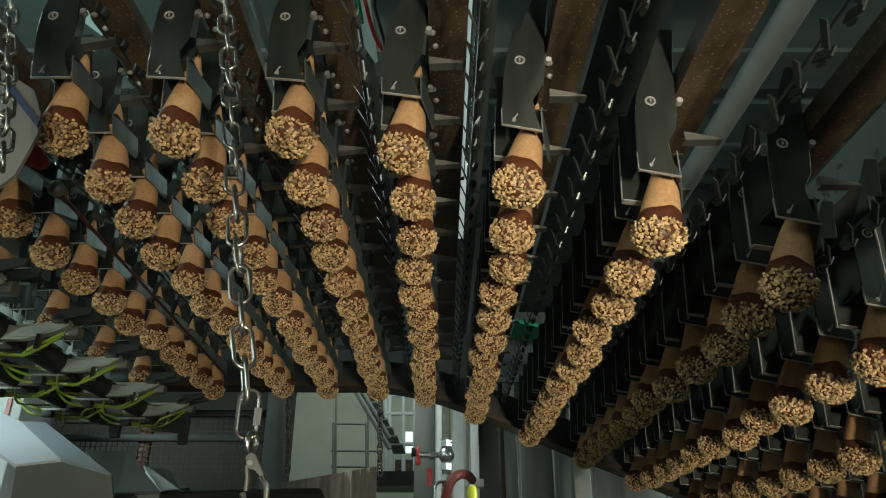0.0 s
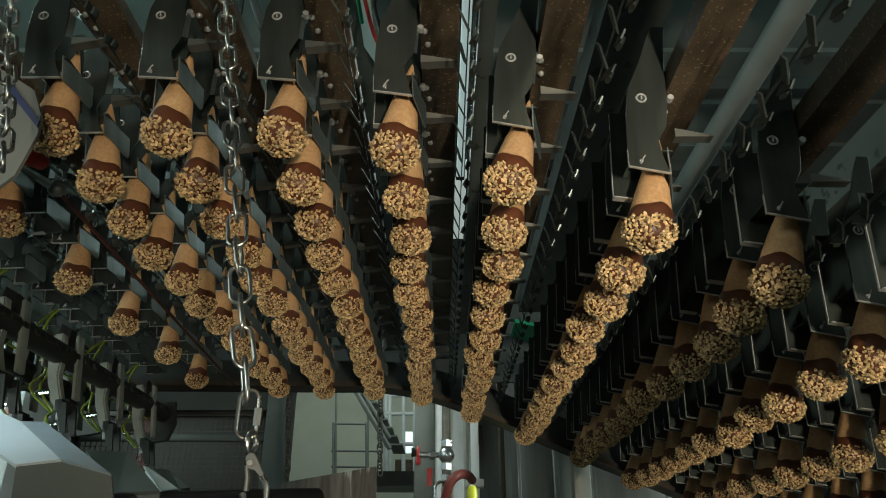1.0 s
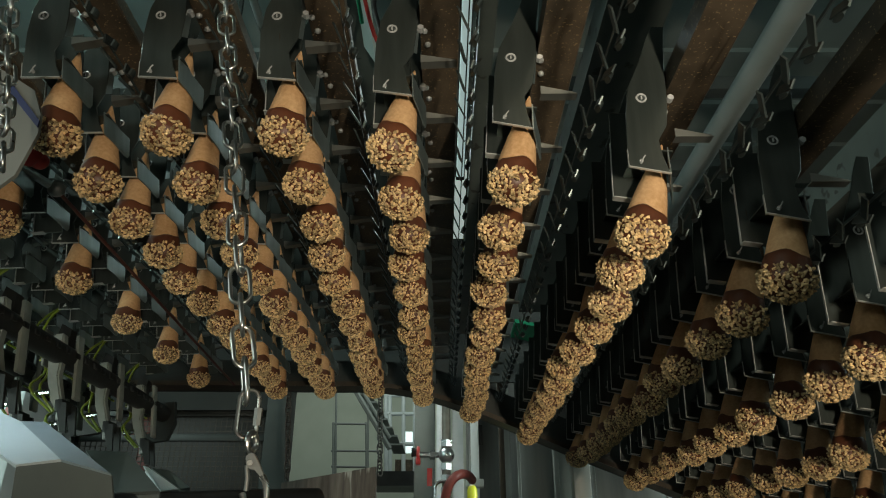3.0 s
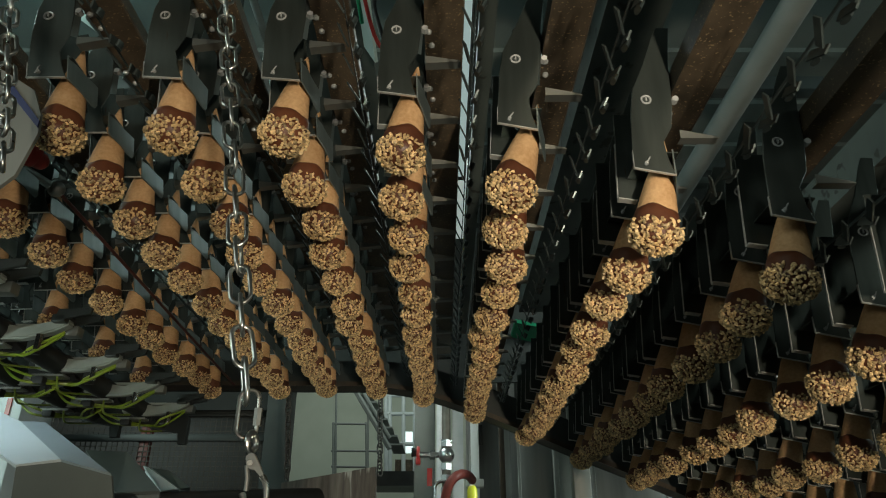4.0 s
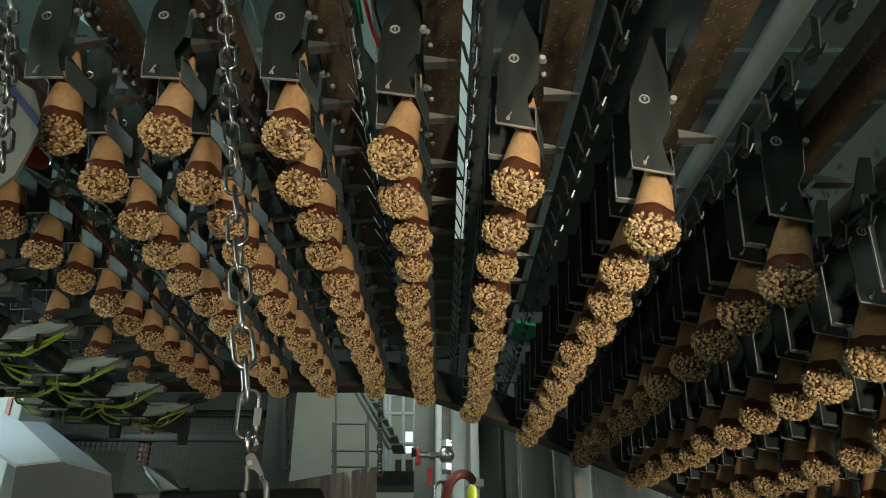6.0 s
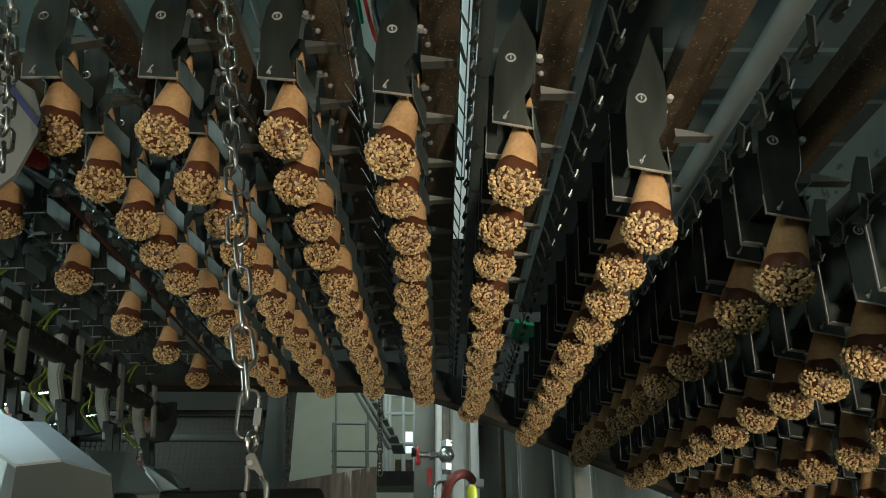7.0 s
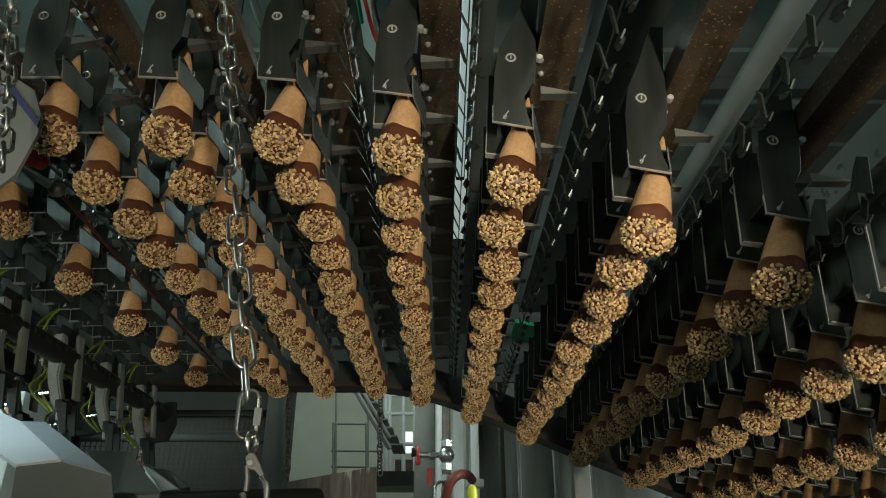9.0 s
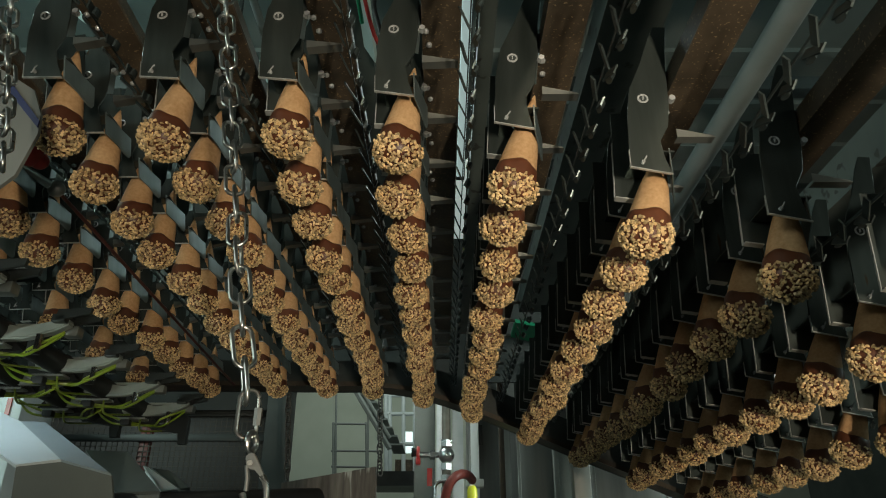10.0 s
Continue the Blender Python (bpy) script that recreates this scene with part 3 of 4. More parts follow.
def nut_mesh(seed):
    rng = random.Random(seed)
    verts, faces = [], []
    n = 480
    ga = math.pi * (3 - math.sqrt(5))
    for i in range(n):
        z = -1 + 1.34 * (i + 0.5) / n + rng.uniform(-0.03, 0.03)
        z = max(-1, min(0.38, z))
        if z > 0.20 and rng.random() < 0.45:
            continue
        if rng.random() < 0.15:
            continue
        a = i * ga + rng.uniform(-0.16, 0.16)
        r = math.sqrt(max(0, 1 - z * z))
        d = Vector((r * math.cos(a), r * math.sin(a), z))
        k = rng.uniform(0.0233, 0.0270)
        centre = Vector((d.x * k, d.y * k, d.z * k * (0.83 if z < 0 else 0.95)))
        turn = d.to_track_quat("Z", "Y").to_matrix() @ Euler((rng.uniform(-0.5, 0.5), rng.uniform(-0.5, 0.5), rng.uniform(0, 6.28))).to_matrix()
        sx, sy, sz = rng.uniform(0.0012, 0.0024), rng.uniform(0.0009, 0.0016), rng.uniform(0.0008, 0.0016)
        base = len(verts)
        top = rng.uniform(0.45, 0.85)
        for cz in (-1, 1):
            k = top if cz > 0 else 1
            for cx, cy in ((-1, -1), (1, -1), (1, 1), (-1, 1)):
                p = Vector((cx * sx * k * rng.uniform(0.75, 1.2), cy * sy * k * rng.uniform(0.75, 1.2), cz * sz * rng.uniform(0.7, 1.2)))
                verts.append(centre + turn @ p)
        for f in ((3, 2, 1, 0), (4, 5, 6, 7), (0, 1, 5, 4), (1, 2, 6, 5), (2, 3, 7, 6), (3, 0, 4, 7)):
            faces.append([base + q for q in f])
    me = bpy.data.meshes.new("nut_topping")
    me.from_pydata(verts, [], faces)
    me.materials.append(NUT)
    return me


def cone_kinds():
    kinds = []
    wafer = wafer_mesh()
    for s in range(6):
        c = thing("ice_cream_cone", "upside-down wafer cone dipped in chocolate and chopped nuts", "ice cream cone", group="cones hanging in the carriers")
        link("wafer", wafer, c, label="golden brown plain wafer")
        link("chocolate", chocolate_mesh(40 + s), c, label="dark brown chocolate dip")
        tagged(link("nut_topping", nut_mesh(70 + s), c), "pale chopped roasted nuts", kind="stuff")
        kinds.append(c)
    return kinds


# ---- gripper arms ----
def gripper_arm():
    g = thing("gripper_arm", "black rod with pale nylon gripper fingers and yellow-green air tubes", "gripper", group="gripper arms")
    bm = rod(bmesh.new(), (0, 0.35, 0), (0, 1.86, 0), 0.021, seg=20)
    for i in range(38):
        y = 0.38 + i * 0.038
        box(bm, -0.005, 0.005, y, y + 0.016, 0.018, 0.0235, 0.001)
    part("shaft", bm, BLACK, g, "black notched shaft")
    part("end_bracket", prism(bmesh.new(), [(-0.03, -0.02), (0.045, -0.03), (0.05, -0.06), (0.07, -0.06), (0.07, 0.01), (0.03, 0.03), (-0.03, 0.03)], 1.862, 1.88), DARK, g, "dark steel end bracket")
    rng = random.Random(9)
    for lane in range(1, LANES, 2):
        y = Y0 + lane * PITCH_Y
        bm = bmesh.new()
        prism(bm, [(-0.040, -0.012), (0.0, -0.019), (0.05, -0.017), (0.095, -0.006), (0.122, 0.008), (0.116, 0.020), (0.085, 0.012), (0.045, 0.004), (0.0, 0.010), (-0.040, 0.008)], y - 0.010, y + 0.010)
        bmesh.ops.bevel(bm, geom=list(bm.edges), offset=0.003, segments=2, affect="EDGES")
        f = part("finger", bm, PALE, g, "pale nylon curved finger")
        bm = bmesh.new()
        for s in (-1, 1):
            prism(bm, [(0.100, 0.010), (0.158, 0.022), (0.160, 0.032), (0.104, 0.030)], y + s * 0.018 - 0.003, y + s * 0.018 + 0.003)
        box(bm, 0.095, 0.118, y - 0.021, y + 0.021, 0.008, 0.022, 0.002)
        part("jaw", bm, DARK, f, "dark steel jaw")
        part("wedge", prism(bmesh.new(), [(-0.075, -0.016), (-0.015, -0.034), (0.030, -0.026), (0.012, -0.006), (-0.060, 0.004)], y + 0.026, y + 0.050), BLACK, f, "black tapered wedge")
        part("slat", boxed(-0.045, 0.085, y + 0.026, y + 0.050, 0.014, 0.021, 0.002), PALE, f, "pale grey flat cross slat")
        part("block", boxed(0.100, 0.126, y + 0.012, y + 0.034, -0.006, 0.012, 0.002), SHEET, f, "small grey end block")
        part("coupling", rod(bmesh.new(), (0.075, y - 0.006, -0.010), (0.075, y - 0.006, -0.036), 0.006, seg=10), BRIGHT, f, "bright air coupling")
        part("clip", boxed(-0.035, -0.012, y - 0.020, y - 0.002, -0.044, -0.0295, 0.002), BLACK, f, "black tube clip")
        part("mounting_plate", boxed(-0.052, 0.022, y - 0.014, y + 0.014, -0.0290, -0.0240, 0.001), SHEET, f, "dull grey mounting plate")
        loop = [(0.012, y - 0.014, -0.031), (-0.004, y + 0.03, -0.046), (0.004, y + 0.07, -0.042), (0.014, y + 0.12, -0.032)]
        part("link_tube", sweep(bmesh.new(), bend(loop, 5), 0.0021, 7), GREEN, f, "bright yellow-green link tube")
        part("clip", boxed(0.050, 0.068, y + 0.004, y + 0.020, -0.038, -0.017, 0.002), BLACK, f, "black tube clip")
        for s in (0, 1):
            w = [rng.uniform(-0.012, 0.012) for _ in range(4)]
            pts = [(-0.12, y + 0.02 + w[0], 0.005), (-0.05, y - 0.016 + w[1], -0.026 - s * 0.014), (0.02, y + 0.024 + w[2], -0.036), (0.065, y - 0.012 + w[3], -0.030 - s * 0.012), (0.112, y, -0.004 - s * 0.004)]
            part("air_tube", sweep(bmesh.new(), bend(pts, 5), 0.0026, 7), GREEN, f, "bright yellow-green air tube")
    return g


# clock of one pick: seconds in the cycle, turn, pivot x, pivot z
SWING = [(0.50, 0, -0.745, 0.375), (0.55, 9, -0.770, 0.383), (0.60, 30, -0.795, 0.380), (0.66, 54, -0.780, 0.386), (0.72, 72, -0.760, 0.392), (0.80, 82, -0.745, 0.393),
         (1.42, 82, -0.745, 0.393), (1.52, 66, -0.748, 0.392), (1.62, 38, -0.750, 0.386), (1.72, 14, -0.748, 0.379), (1.84, 0, -0.745, 0.375)]



def arm_pose(tau, early, dx, dy):
    ts = [s[0] - (early if s[0] < 1.2 else 0) for s in SWING]
    a, x, z = (float(np.interp(tau, ts, [s[i] for s in SWING])) for i in (1, 2, 3))
    return pose(x + dx, dy, EYE + z, 0, a, 0)


def arm_rows(early, dx, dy):
    rows = []
    ts = [s[0] - (early if s[0] < 1.2 else 0) for s in SWING]
    for c in range(-1, 6):
        rows += [(t + c * CYCLE, t) for t in ts]
    rows = [(t, tau) for t, tau in rows if 0.05 < t < 9.95]
    out = [(0.0, arm_pose(0.0, early, dx, dy))]
    out += [(t, arm_pose(tau, early, dx, dy)) for t, tau in rows]
    tail = 10.0 - 5 * CYCLE
    out.append((10.0, arm_pose(tail, early, dx, dy)))
    return out


ARMS = {1: (0.0, 0.0, 0.0), 0: (0.14, -0.136, -PITCH_Y)}      # lanes by parity: head start, shift along x and y


# ---- frames, guards and trays round the machine ----
def surround():
    # inclined white chutes
    def chute(front, back, low, lab, mat=WHITE):
        """front: two lower corners, back: two upper corners leaning away, low: foot height."""
        t = thing("chute", lab, "chute", group="white chutes")
        (x0, y0, z0), (x1, y1, z1) = front
        (xa, ya, za), (xb, yb, zb) = back

        def sheet(name, corners, off):
            bm = bmesh.new()
            lo = [bm.verts.new(p) for p in corners]
            hi = [bm.verts.new(Vector(p) + Vector(off)) for p in corners]
            bm.faces.new(lo)
            bm.faces.new(hi[::-1])
            for q in range(4):
                bm.faces.new((lo[q], hi[q], hi[(q + 1) % 4], lo[(q + 1) % 4]))
            bmesh.ops.recalc_face_normals(bm, faces=bm.faces)
            # skirts take a darker grey that stands for their shade
            part(name, bm, GREYANDSHADE if name == "skirt" else mat, t, "skirt sheet in grey that holds its shade" if name == "skirt" else "")

        sheet("slide", [front[0], front[1], back[1], back[0]], (0, 0.004, -0.004))
        sheet("skirt", [(x0, y0 + 0.10, low), (x1, y1 + 0.10, low), (x1, y1, z1 - 0.005), (x0, y0, z0 - 0.005)], (0, 0.005, 0))
        sheet("cheek", [(x1, y1 + 0.006, low), (xb, yb, low), (xb, yb, zb - 0.006), (x1, y1 + 0.006, z1 - 0.006)], (-0.005, 0, 0))
        return t

    white = thing("chute", "white painted sheet-metal chute with a ridge and a shaded skirt", "chute", group="white chutes")

    def slab(name, corners, off, mat, lab=""):
        bm = bmesh.new()
        lo = [bm.verts.new(p) for p in corners]
        hi = [bm.verts.new(Vector(p) + Vector(off)) for p in corners]
        bm.faces.new(lo)
        bm.faces.new(hi[::-1])
        for q in range(len(corners)):
            bm.faces.new((lo[q], hi[q], hi[(q + 1) % len(corners)], lo[(q + 1) % len(corners)]))
        bmesh.ops.recalc_face_normals(bm, faces=bm.faces)
        part(name, bm, mat, white, lab)

    slab("bright_slope", [(-0.672, 0.980, EYE + 0.220), (-0.624, 0.980, EYE + 0.211), (-0.584, 0.970, EYE + 0.195), (-0.458, 0.860, EYE + 0.128), (-0.504, 0.850, EYE + 0.120), (-0.578, 0.880, EYE + 0.157)], (0, 0.004, -0.004), WHITE)
    # ridge slope and skirt: same white paint, shade put into the colours
    slab("ridge_slope", [(-0.584, 0.970, EYE + 0.195), (-0.555, 0.980, EYE + 0.196), (-0.394, 0.860, EYE + 0.111), (-0.458, 0.860, EYE + 0.128)], (0, 0.004, -0.004), SHADEDWHITE, "white slope in a darker blue-grey for its shaded side")
    slab("skirt", [(-0.504, 0.852, EYE + 0.118), (-0.458, 0.862, EYE + 0.125), (-0.394, 0.862, EYE + 0.109), (-0.382, 0.88, EYE + 0.037), (-0.512, 0.88, EYE + 0.037)], (0, 0.005, 0), GREYANDSHADE, "skirt sheet in grey that holds its shade")
    slab("foot_post", [(-0.46, 0.886, 0), (-0.43, 0.886, 0), (-0.43, 0.886, EYE + 0.06), (-0.46, 0.886, EYE + 0.06)], (0, 0.03, 0), SHEET, "dull steel foot post")
    chute(((-0.513, 1.150, EYE + 0.120), (-0.445, 1.150, EYE + 0.123)), ((-0.640, 1.280, EYE + 0.206), (-0.564, 1.280, EYE + 0.203)), EYE - 0.25, "grey perforated sheet-metal chute behind the white ones", GREYANDSHADE)
    chute(((-0.501, 1.300, EYE + 0.139), (-0.470, 1.300, EYE + 0.142)), ((-0.565, 1.360, EYE + 0.190), (-0.555, 1.360, EYE + 0.187)), EYE - 0.25, "narrow bright white sheet-metal chute")
    chute(((-0.511, 1.420, EYE + 0.155), (-0.492, 1.420, EYE + 0.158)), ((-0.605, 1.500, EYE + 0.205), (-0.567, 1.500, EYE + 0.201)), EYE - 0.25, "narrow grey sheet-metal chute", GREYANDSHADE)
    # black crossbar
    bm = bmesh.new()
    a, b = Vector(((-0.533, 1.100, EYE + 0.091))), Vector(((-0.258, 1.500, EYE + 0.144)))
    rod(bm, a, b, 0.022, seg=16)
    tagged(new("crossbar", mesh_of("crossbar", bm, BLACK, 40)), "black round crossbar of the machine frame", "bar")
    # worn board
    bm = prism(bmesh.new(), [(-0.488, EYE + 0.258), (-0.205, EYE + 0.305), (-0.158, 0), (-0.476, 0)], 2.2, 2.24)
    tagged(new("worn_board", mesh_of("worn_board", bm, BOARD, 30)), "worn brown scratched guard board hung on chains", "board")
    # wire mesh guard
    g = thing("mesh_guard", "dark steel wire-mesh machine guard", "guard")
    x0, x1, z0, z1 = -1.579, -0.650, EYE + 0.228, EYE + 0.559
    bm = bmesh.new()
    nx, nz = 46, 18
    for i in range(nx + 1):
        x = x0 + (x1 - x0) * i / nx
        box(bm, x - 0.0015, x + 0.0015, 2.70, 2.703, z0, z1)
    for i in range(nz + 1):
        z = z0 + (z1 - z0) * i / nz
        box(bm, x0, x1, 2.697, 2.70, z - 0.0015, z + 0.0015)
    tagged(part("wire_mesh", bm, MESHWIRE, g), kind="stuff")
    part("top_frame", boxed(x0, x1, 2.685, 2.715, z1, z1 + 0.03, 0.002), DARK, g)
    part("middle_frame", boxed(x0, x1, 2.685, 2.6965, (z0 + z1) / 2 + 0.072, (z0 + z1) / 2 + 0.098, 0.002), DARK, g)
    part("post", boxed(x0 + 0.42, x0 + 0.46, 2.704, 2.74, 0, z1, 0.002), MAROON, g)
    # steel panel over the guard, its shade put into the colour
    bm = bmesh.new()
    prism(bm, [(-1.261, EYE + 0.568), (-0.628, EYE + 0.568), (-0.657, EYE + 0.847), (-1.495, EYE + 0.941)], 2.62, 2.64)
    tagged(new("steel_panel", mesh_of("steel_panel", bm, PANEL, 30)), "grey stainless panel above the mesh guard, shade in its colour", "panel")
    # black sheet added in place of the dark depth behind the mesh
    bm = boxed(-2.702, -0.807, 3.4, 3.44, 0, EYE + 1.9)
    tagged(new("back_partition", mesh_of("back_partition", bm, BLACK, 30)), "added black sheet for the darkness behind the guard", "partition", kind="structure")
    # dark posts
    # the dark brown one is added for the gap by a cabinet door
    for xa, xb, y, mat, lab, w in ((483, 524, 2.4, MATTE, "dark steel machine post", 0.08), (737, 771, 4.2, COLUMN, "grey-green painted square column", 0.12), (774, 783, 4.1, WHITE, "slim white painted post", 0.03), (801, 819, 4.4, WHITE, "white painted square column", 0.08), (1000, 1028, 2.5, SHEET, "dull steel machine post", 0.06), (832, 845, 3.52, WHITE, "narrow pale door post", 0.05), (879, 888, 3.24, OILED, "dark brown strip for the gap by a cabinet door", 0.04), (968, 977, 3.2, SHEET, "slim bright steel post", 0.03)):
        bm = boxed((xa - 785) * K(y), (xb - 785) * K(y), y, y + w, 0, EYE + 2.2, 0.003)
        tagged(new("post", mesh_of("post", bm, mat, 30)), lab, "post", "upright posts")
    # steel cabinets behind the valve
    for xa, xb, y, top in ((828, 905, 3.6, 1.3), (908, 1003, 3.3, 1.25), (1030, 1240, 2.9, 0.75)):
        cab = thing("cabinet", "tall brushed steel machine cabinet with a dark handle", "cabinet", group="steel cabinets")
        xx0, xx1 = (xa - 785) * K(y), (xb - 785) * K(y)
        part("body", boxed(xx0, xx1, y, y + 0.4, 0, EYE + top, 0.004), CABINET, cab)
        part("door", boxed(xx0 + 0.012, xx1 - 0.012, y - 0.012, y - 0.001, 0.1, EYE + top - 0.03, 0.003), CABINET, cab)
        part("handle", boxed(xx0 + 0.05, xx0 + 0.07, y - 0.03, y - 0.0125, EYE + 0.60, EYE + 0.70, 0.003), BLACK, cab)


def K(y):
    """Metres for one unit across the view at that distance, at bench height."""
    return y * 1.03 / 1230.6


def valve():
    y = 3.2
    c = Vector(((0.015, 3.200, EYE + 0.493)))
    v = thing("water_valve", "chromed brass ball valve with a red handle on a steel pipe", "valve")
    bm = rod(bmesh.new(), (c.x, y, 0), (c.x, y, c.z + 0.24), 0.0195, seg=18)
    part("riser_pipe", bm, RISER, v, "dull brown-grey riser pipe")
    part("pipe_cap", rod(bmesh.new(), (c.x, y, c.z + 0.24), (c.x, y, c.z + 0.262), 0.023, seg=18), CHROME, v)
    for dz in (-0.15, -0.19, -0.235):
        part("coupling", rod(bmesh.new(), (c.x, y, c.z + dz - 0.012), (c.x, y, c.z + dz + 0.012), 0.0265, seg=6), CHROME, v, "chromed hexagonal coupling")
    part("bypass_pipe", sweep(bmesh.new(), bend([(c.x, y - 0.02, c.z - 0.11), (c.x - 0.045, y - 0.02, c.z - 0.125), (c.x - 0.052, y - 0.02, c.z - 0.18), (c.x - 0.052, y - 0.02, c.z - 0.30)]), 0.008, 10), CHROME, v, "thin chromed bypass pipe")
    bm = bmesh.new()
    bmesh.ops.create_uvsphere(bm, u_segments=20, v_segments=14, radius=0.036, matrix=Matrix.Translation(c))
    for dz in (-0.05, 0.05, -0.10):
        rod(bm, c + Vector((0, 0, dz - 0.014)), c + Vector((0, 0, dz + 0.014)), 0.027, seg=6)
    part("valve_body", bm, CHROME, v, "chromed valve body")
    bm = rod(bmesh.new(), c, c + Vector((-0.12, -0.01, 0)), 0.012, seg=12)
    rod(bm, c + Vector((-0.05, -0.004, 0)), c + Vector((-0.075, -0.006, 0)), 0.021, seg=6)
    part("side_pipe", bm, CHROME, v)
    bm = bmesh.new()
    ring = [c + Vector((-0.125, -0.012 + 0.03 * math.cos(2 * math.pi * i / 20), 0.03 * math.sin(2 * math.pi * i / 20))) for i in range(20)]
    sweep(bm, ring, 0.007, 8, True)
    box(bm, c.x - 0.135, c.x - 0.115, y - 0.04, y + 0.01, c.z - 0.045, c.z - 0.015, 0.003)
    part("handwheel", bm, RED, v, "red handwheel")
    part("knob", rod(bmesh.new(), c + Vector((-0.155, -0.012, 0.01)), c + Vector((-0.128, -0.012, 0.01)), 0.022, 0.015, 14), BLACK, v)
    part("tag", boxed(c.x - 0.085, c.x - 0.062, y - 0.03, y - 0.027, c.z - 0.135, c.z - 0.06, 0.001), RED, v, "red hanging tag")
    pts = [(0.000, 3.120, EYE + 0.252), (0.010, 3.100, EYE + 0.306), (0.026, 3.080, EYE + 0.354), (0.053, 3.080, EYE + 0.386), (0.083, 3.120, EYE + 0.402), (0.112, 3.200, EYE + 0.405), (0.132, 3.280, EYE + 0.396)]
    tagged(new("hose", mesh_of("hose", sweep(bmesh.new(), bend(pts), 0.0195, 14), MAROON, 60)), "maroon rubber water hose curving over the valve", "hose")
    b = thing("spray_bottle", "yellow-green plastic bottle under the valve", "bottle")
    p = Vector(((0.120, 3.000, EYE + 0.292)))
    part("holder", boxed(p.x - 0.004, p.x + 0.004, p.y - 0.004, p.y + 0.004, 0, p.z - 0.118), SHEET, b, "thin steel holder post")
    part("bottle", lathe(bmesh.new(), [(0, -0.12), (0.02, -0.12), (0.021, 0.03), (0.017, 0.042), (0.012, 0.048), (0, 0.05)], 18), YELLOW, b, m=Matrix.Translation(p))
    bm = boxed(0.105, 0.185, 3.3, 3.36, EYE + 0.369, EYE + 0.404, 0.003)
    sb = thing("switch_box", "small pale electrical switch box on a thin post", "box")
    part("casing", bm, WHITE, sb)
    part("post", boxed(0.138, 0.150, 3.33, 3.342, 0, EYE + 0.3685), SHEET, sb, "thin steel post")


def stair_tower():
    y = 9.0
    s = thing("stair_tower", "grey tubular steel stairs and guard rails in the far hall", "stairs")
    def tube(name, a, b, r, mat=RAILGREY, par=None):
        return part(name, rod(bmesh.new(), a, b, r, seg=10), mat, par or s)
    for xa, ya, xb, yb in ((596, 640, 588, 1260), (590, 748, 590, 1260), (652, 640, 648, 1260), (648, 748, 649, 860)):
        tube("rail_post", at9(xa, ya), at9(xb, yb), 0.015)
    for a, b in (((588, 750), (650, 751)), ((586, 798), (672, 799)), ((586, 826), (650, 827))):
        tube("guard_rail", at9(*a), at9(*b), 0.014)
    tube("stair_rail", at9(640, 690), at9(690, 776), 0.025)
    for i in range(7):
        a = at9(636 + i * 9, 698 + i * 15)
        part("step", boxed(a[0], a[0] + 0.16, y, y + 0.7, a[2], a[2] + 0.02), RAILGREY, s)
    part("stringer", sweep(bmesh.new(), [at9(628, 690), at9(690, 795)], 0.034, 6), RAILGREY, s)
    w = thing("screen_frame", "white-framed glazed partition in the far hall", "partition")
    for x in (683, 690, 714, 734):
        tube("mullion", at10(x, 690), at10(x, 845), 0.03, WHITE, w)
    for yy in (700, 733, 786, 838):
        tube("transom", at10(680, yy), at10(738, yy), 0.03, WHITE, w)
    part("far_lamp_panel", boxed(at10(716, 800)[0], at10(734, 800)[0], 10.3, 10.32, at10(716, 800)[2], at10(716, 762)[2]), LAMP, w, "brightly lit window pane")
    part("sill_panel", boxed(at10(698, 838)[0], at10(732, 838)[0], 10.28, 10.29, at10(700, 836)[2], at10(700, 812)[2]), BAR, w)
    bm = boxed(at10(640, 862)[0], at10(740, 862)[0], 9.4, 10.2, at10(640, 872)[2], at10(640, 848)[2])
    tagged(new("platform", mesh_of("platform", bm, DARK, 30)), "dark steel walkway platform in the far hall", "platform")


def at9(x, y):
    return view_point(x, y, 9.0)


def at10(x, y):
    return view_point(x, y, 10.2)


def view_point(x, y, depth):
    """A place in the far hall from its bearing and height angle, at that distance ahead."""
    sx, sy = (x - 784) / 1230.6, (441 - y) / 1230.6
    c, s = math.cos(radians(TILT)), math.sin(radians(TILT))
    k = depth / (c - sy * s)
    return (sx * k, depth, EYE + (s + sy * c) * k)


surround()
valve()
stair_tower()


# ---- hanging chains ----
def chain_link_mesh(length, width, wire, mat):
    bm = bmesh.new()
    r, h = width / 2, length / 2 - width / 2
    pts = []
    for i in range(9):
        a = math.pi * i / 8
        pts.append((r * math.cos(a), 0, h + r * math.sin(a)))
    for i in range(9):
        a = math.pi + math.pi * i / 8
        pts.append((r * math.cos(a), 0, -h + r * math.sin(a)))
    sweep(bm, pts, wire, 10, True)
    return mesh_of("chain_link", bm, mat, 60)


NEAR = Matrix.Translation((0, 0, EYE)) @ Matrix.Scale(0.78, 4) @ Matrix.Translation((0, 0, -EYE))      # the two near chains hang in front of the carriers


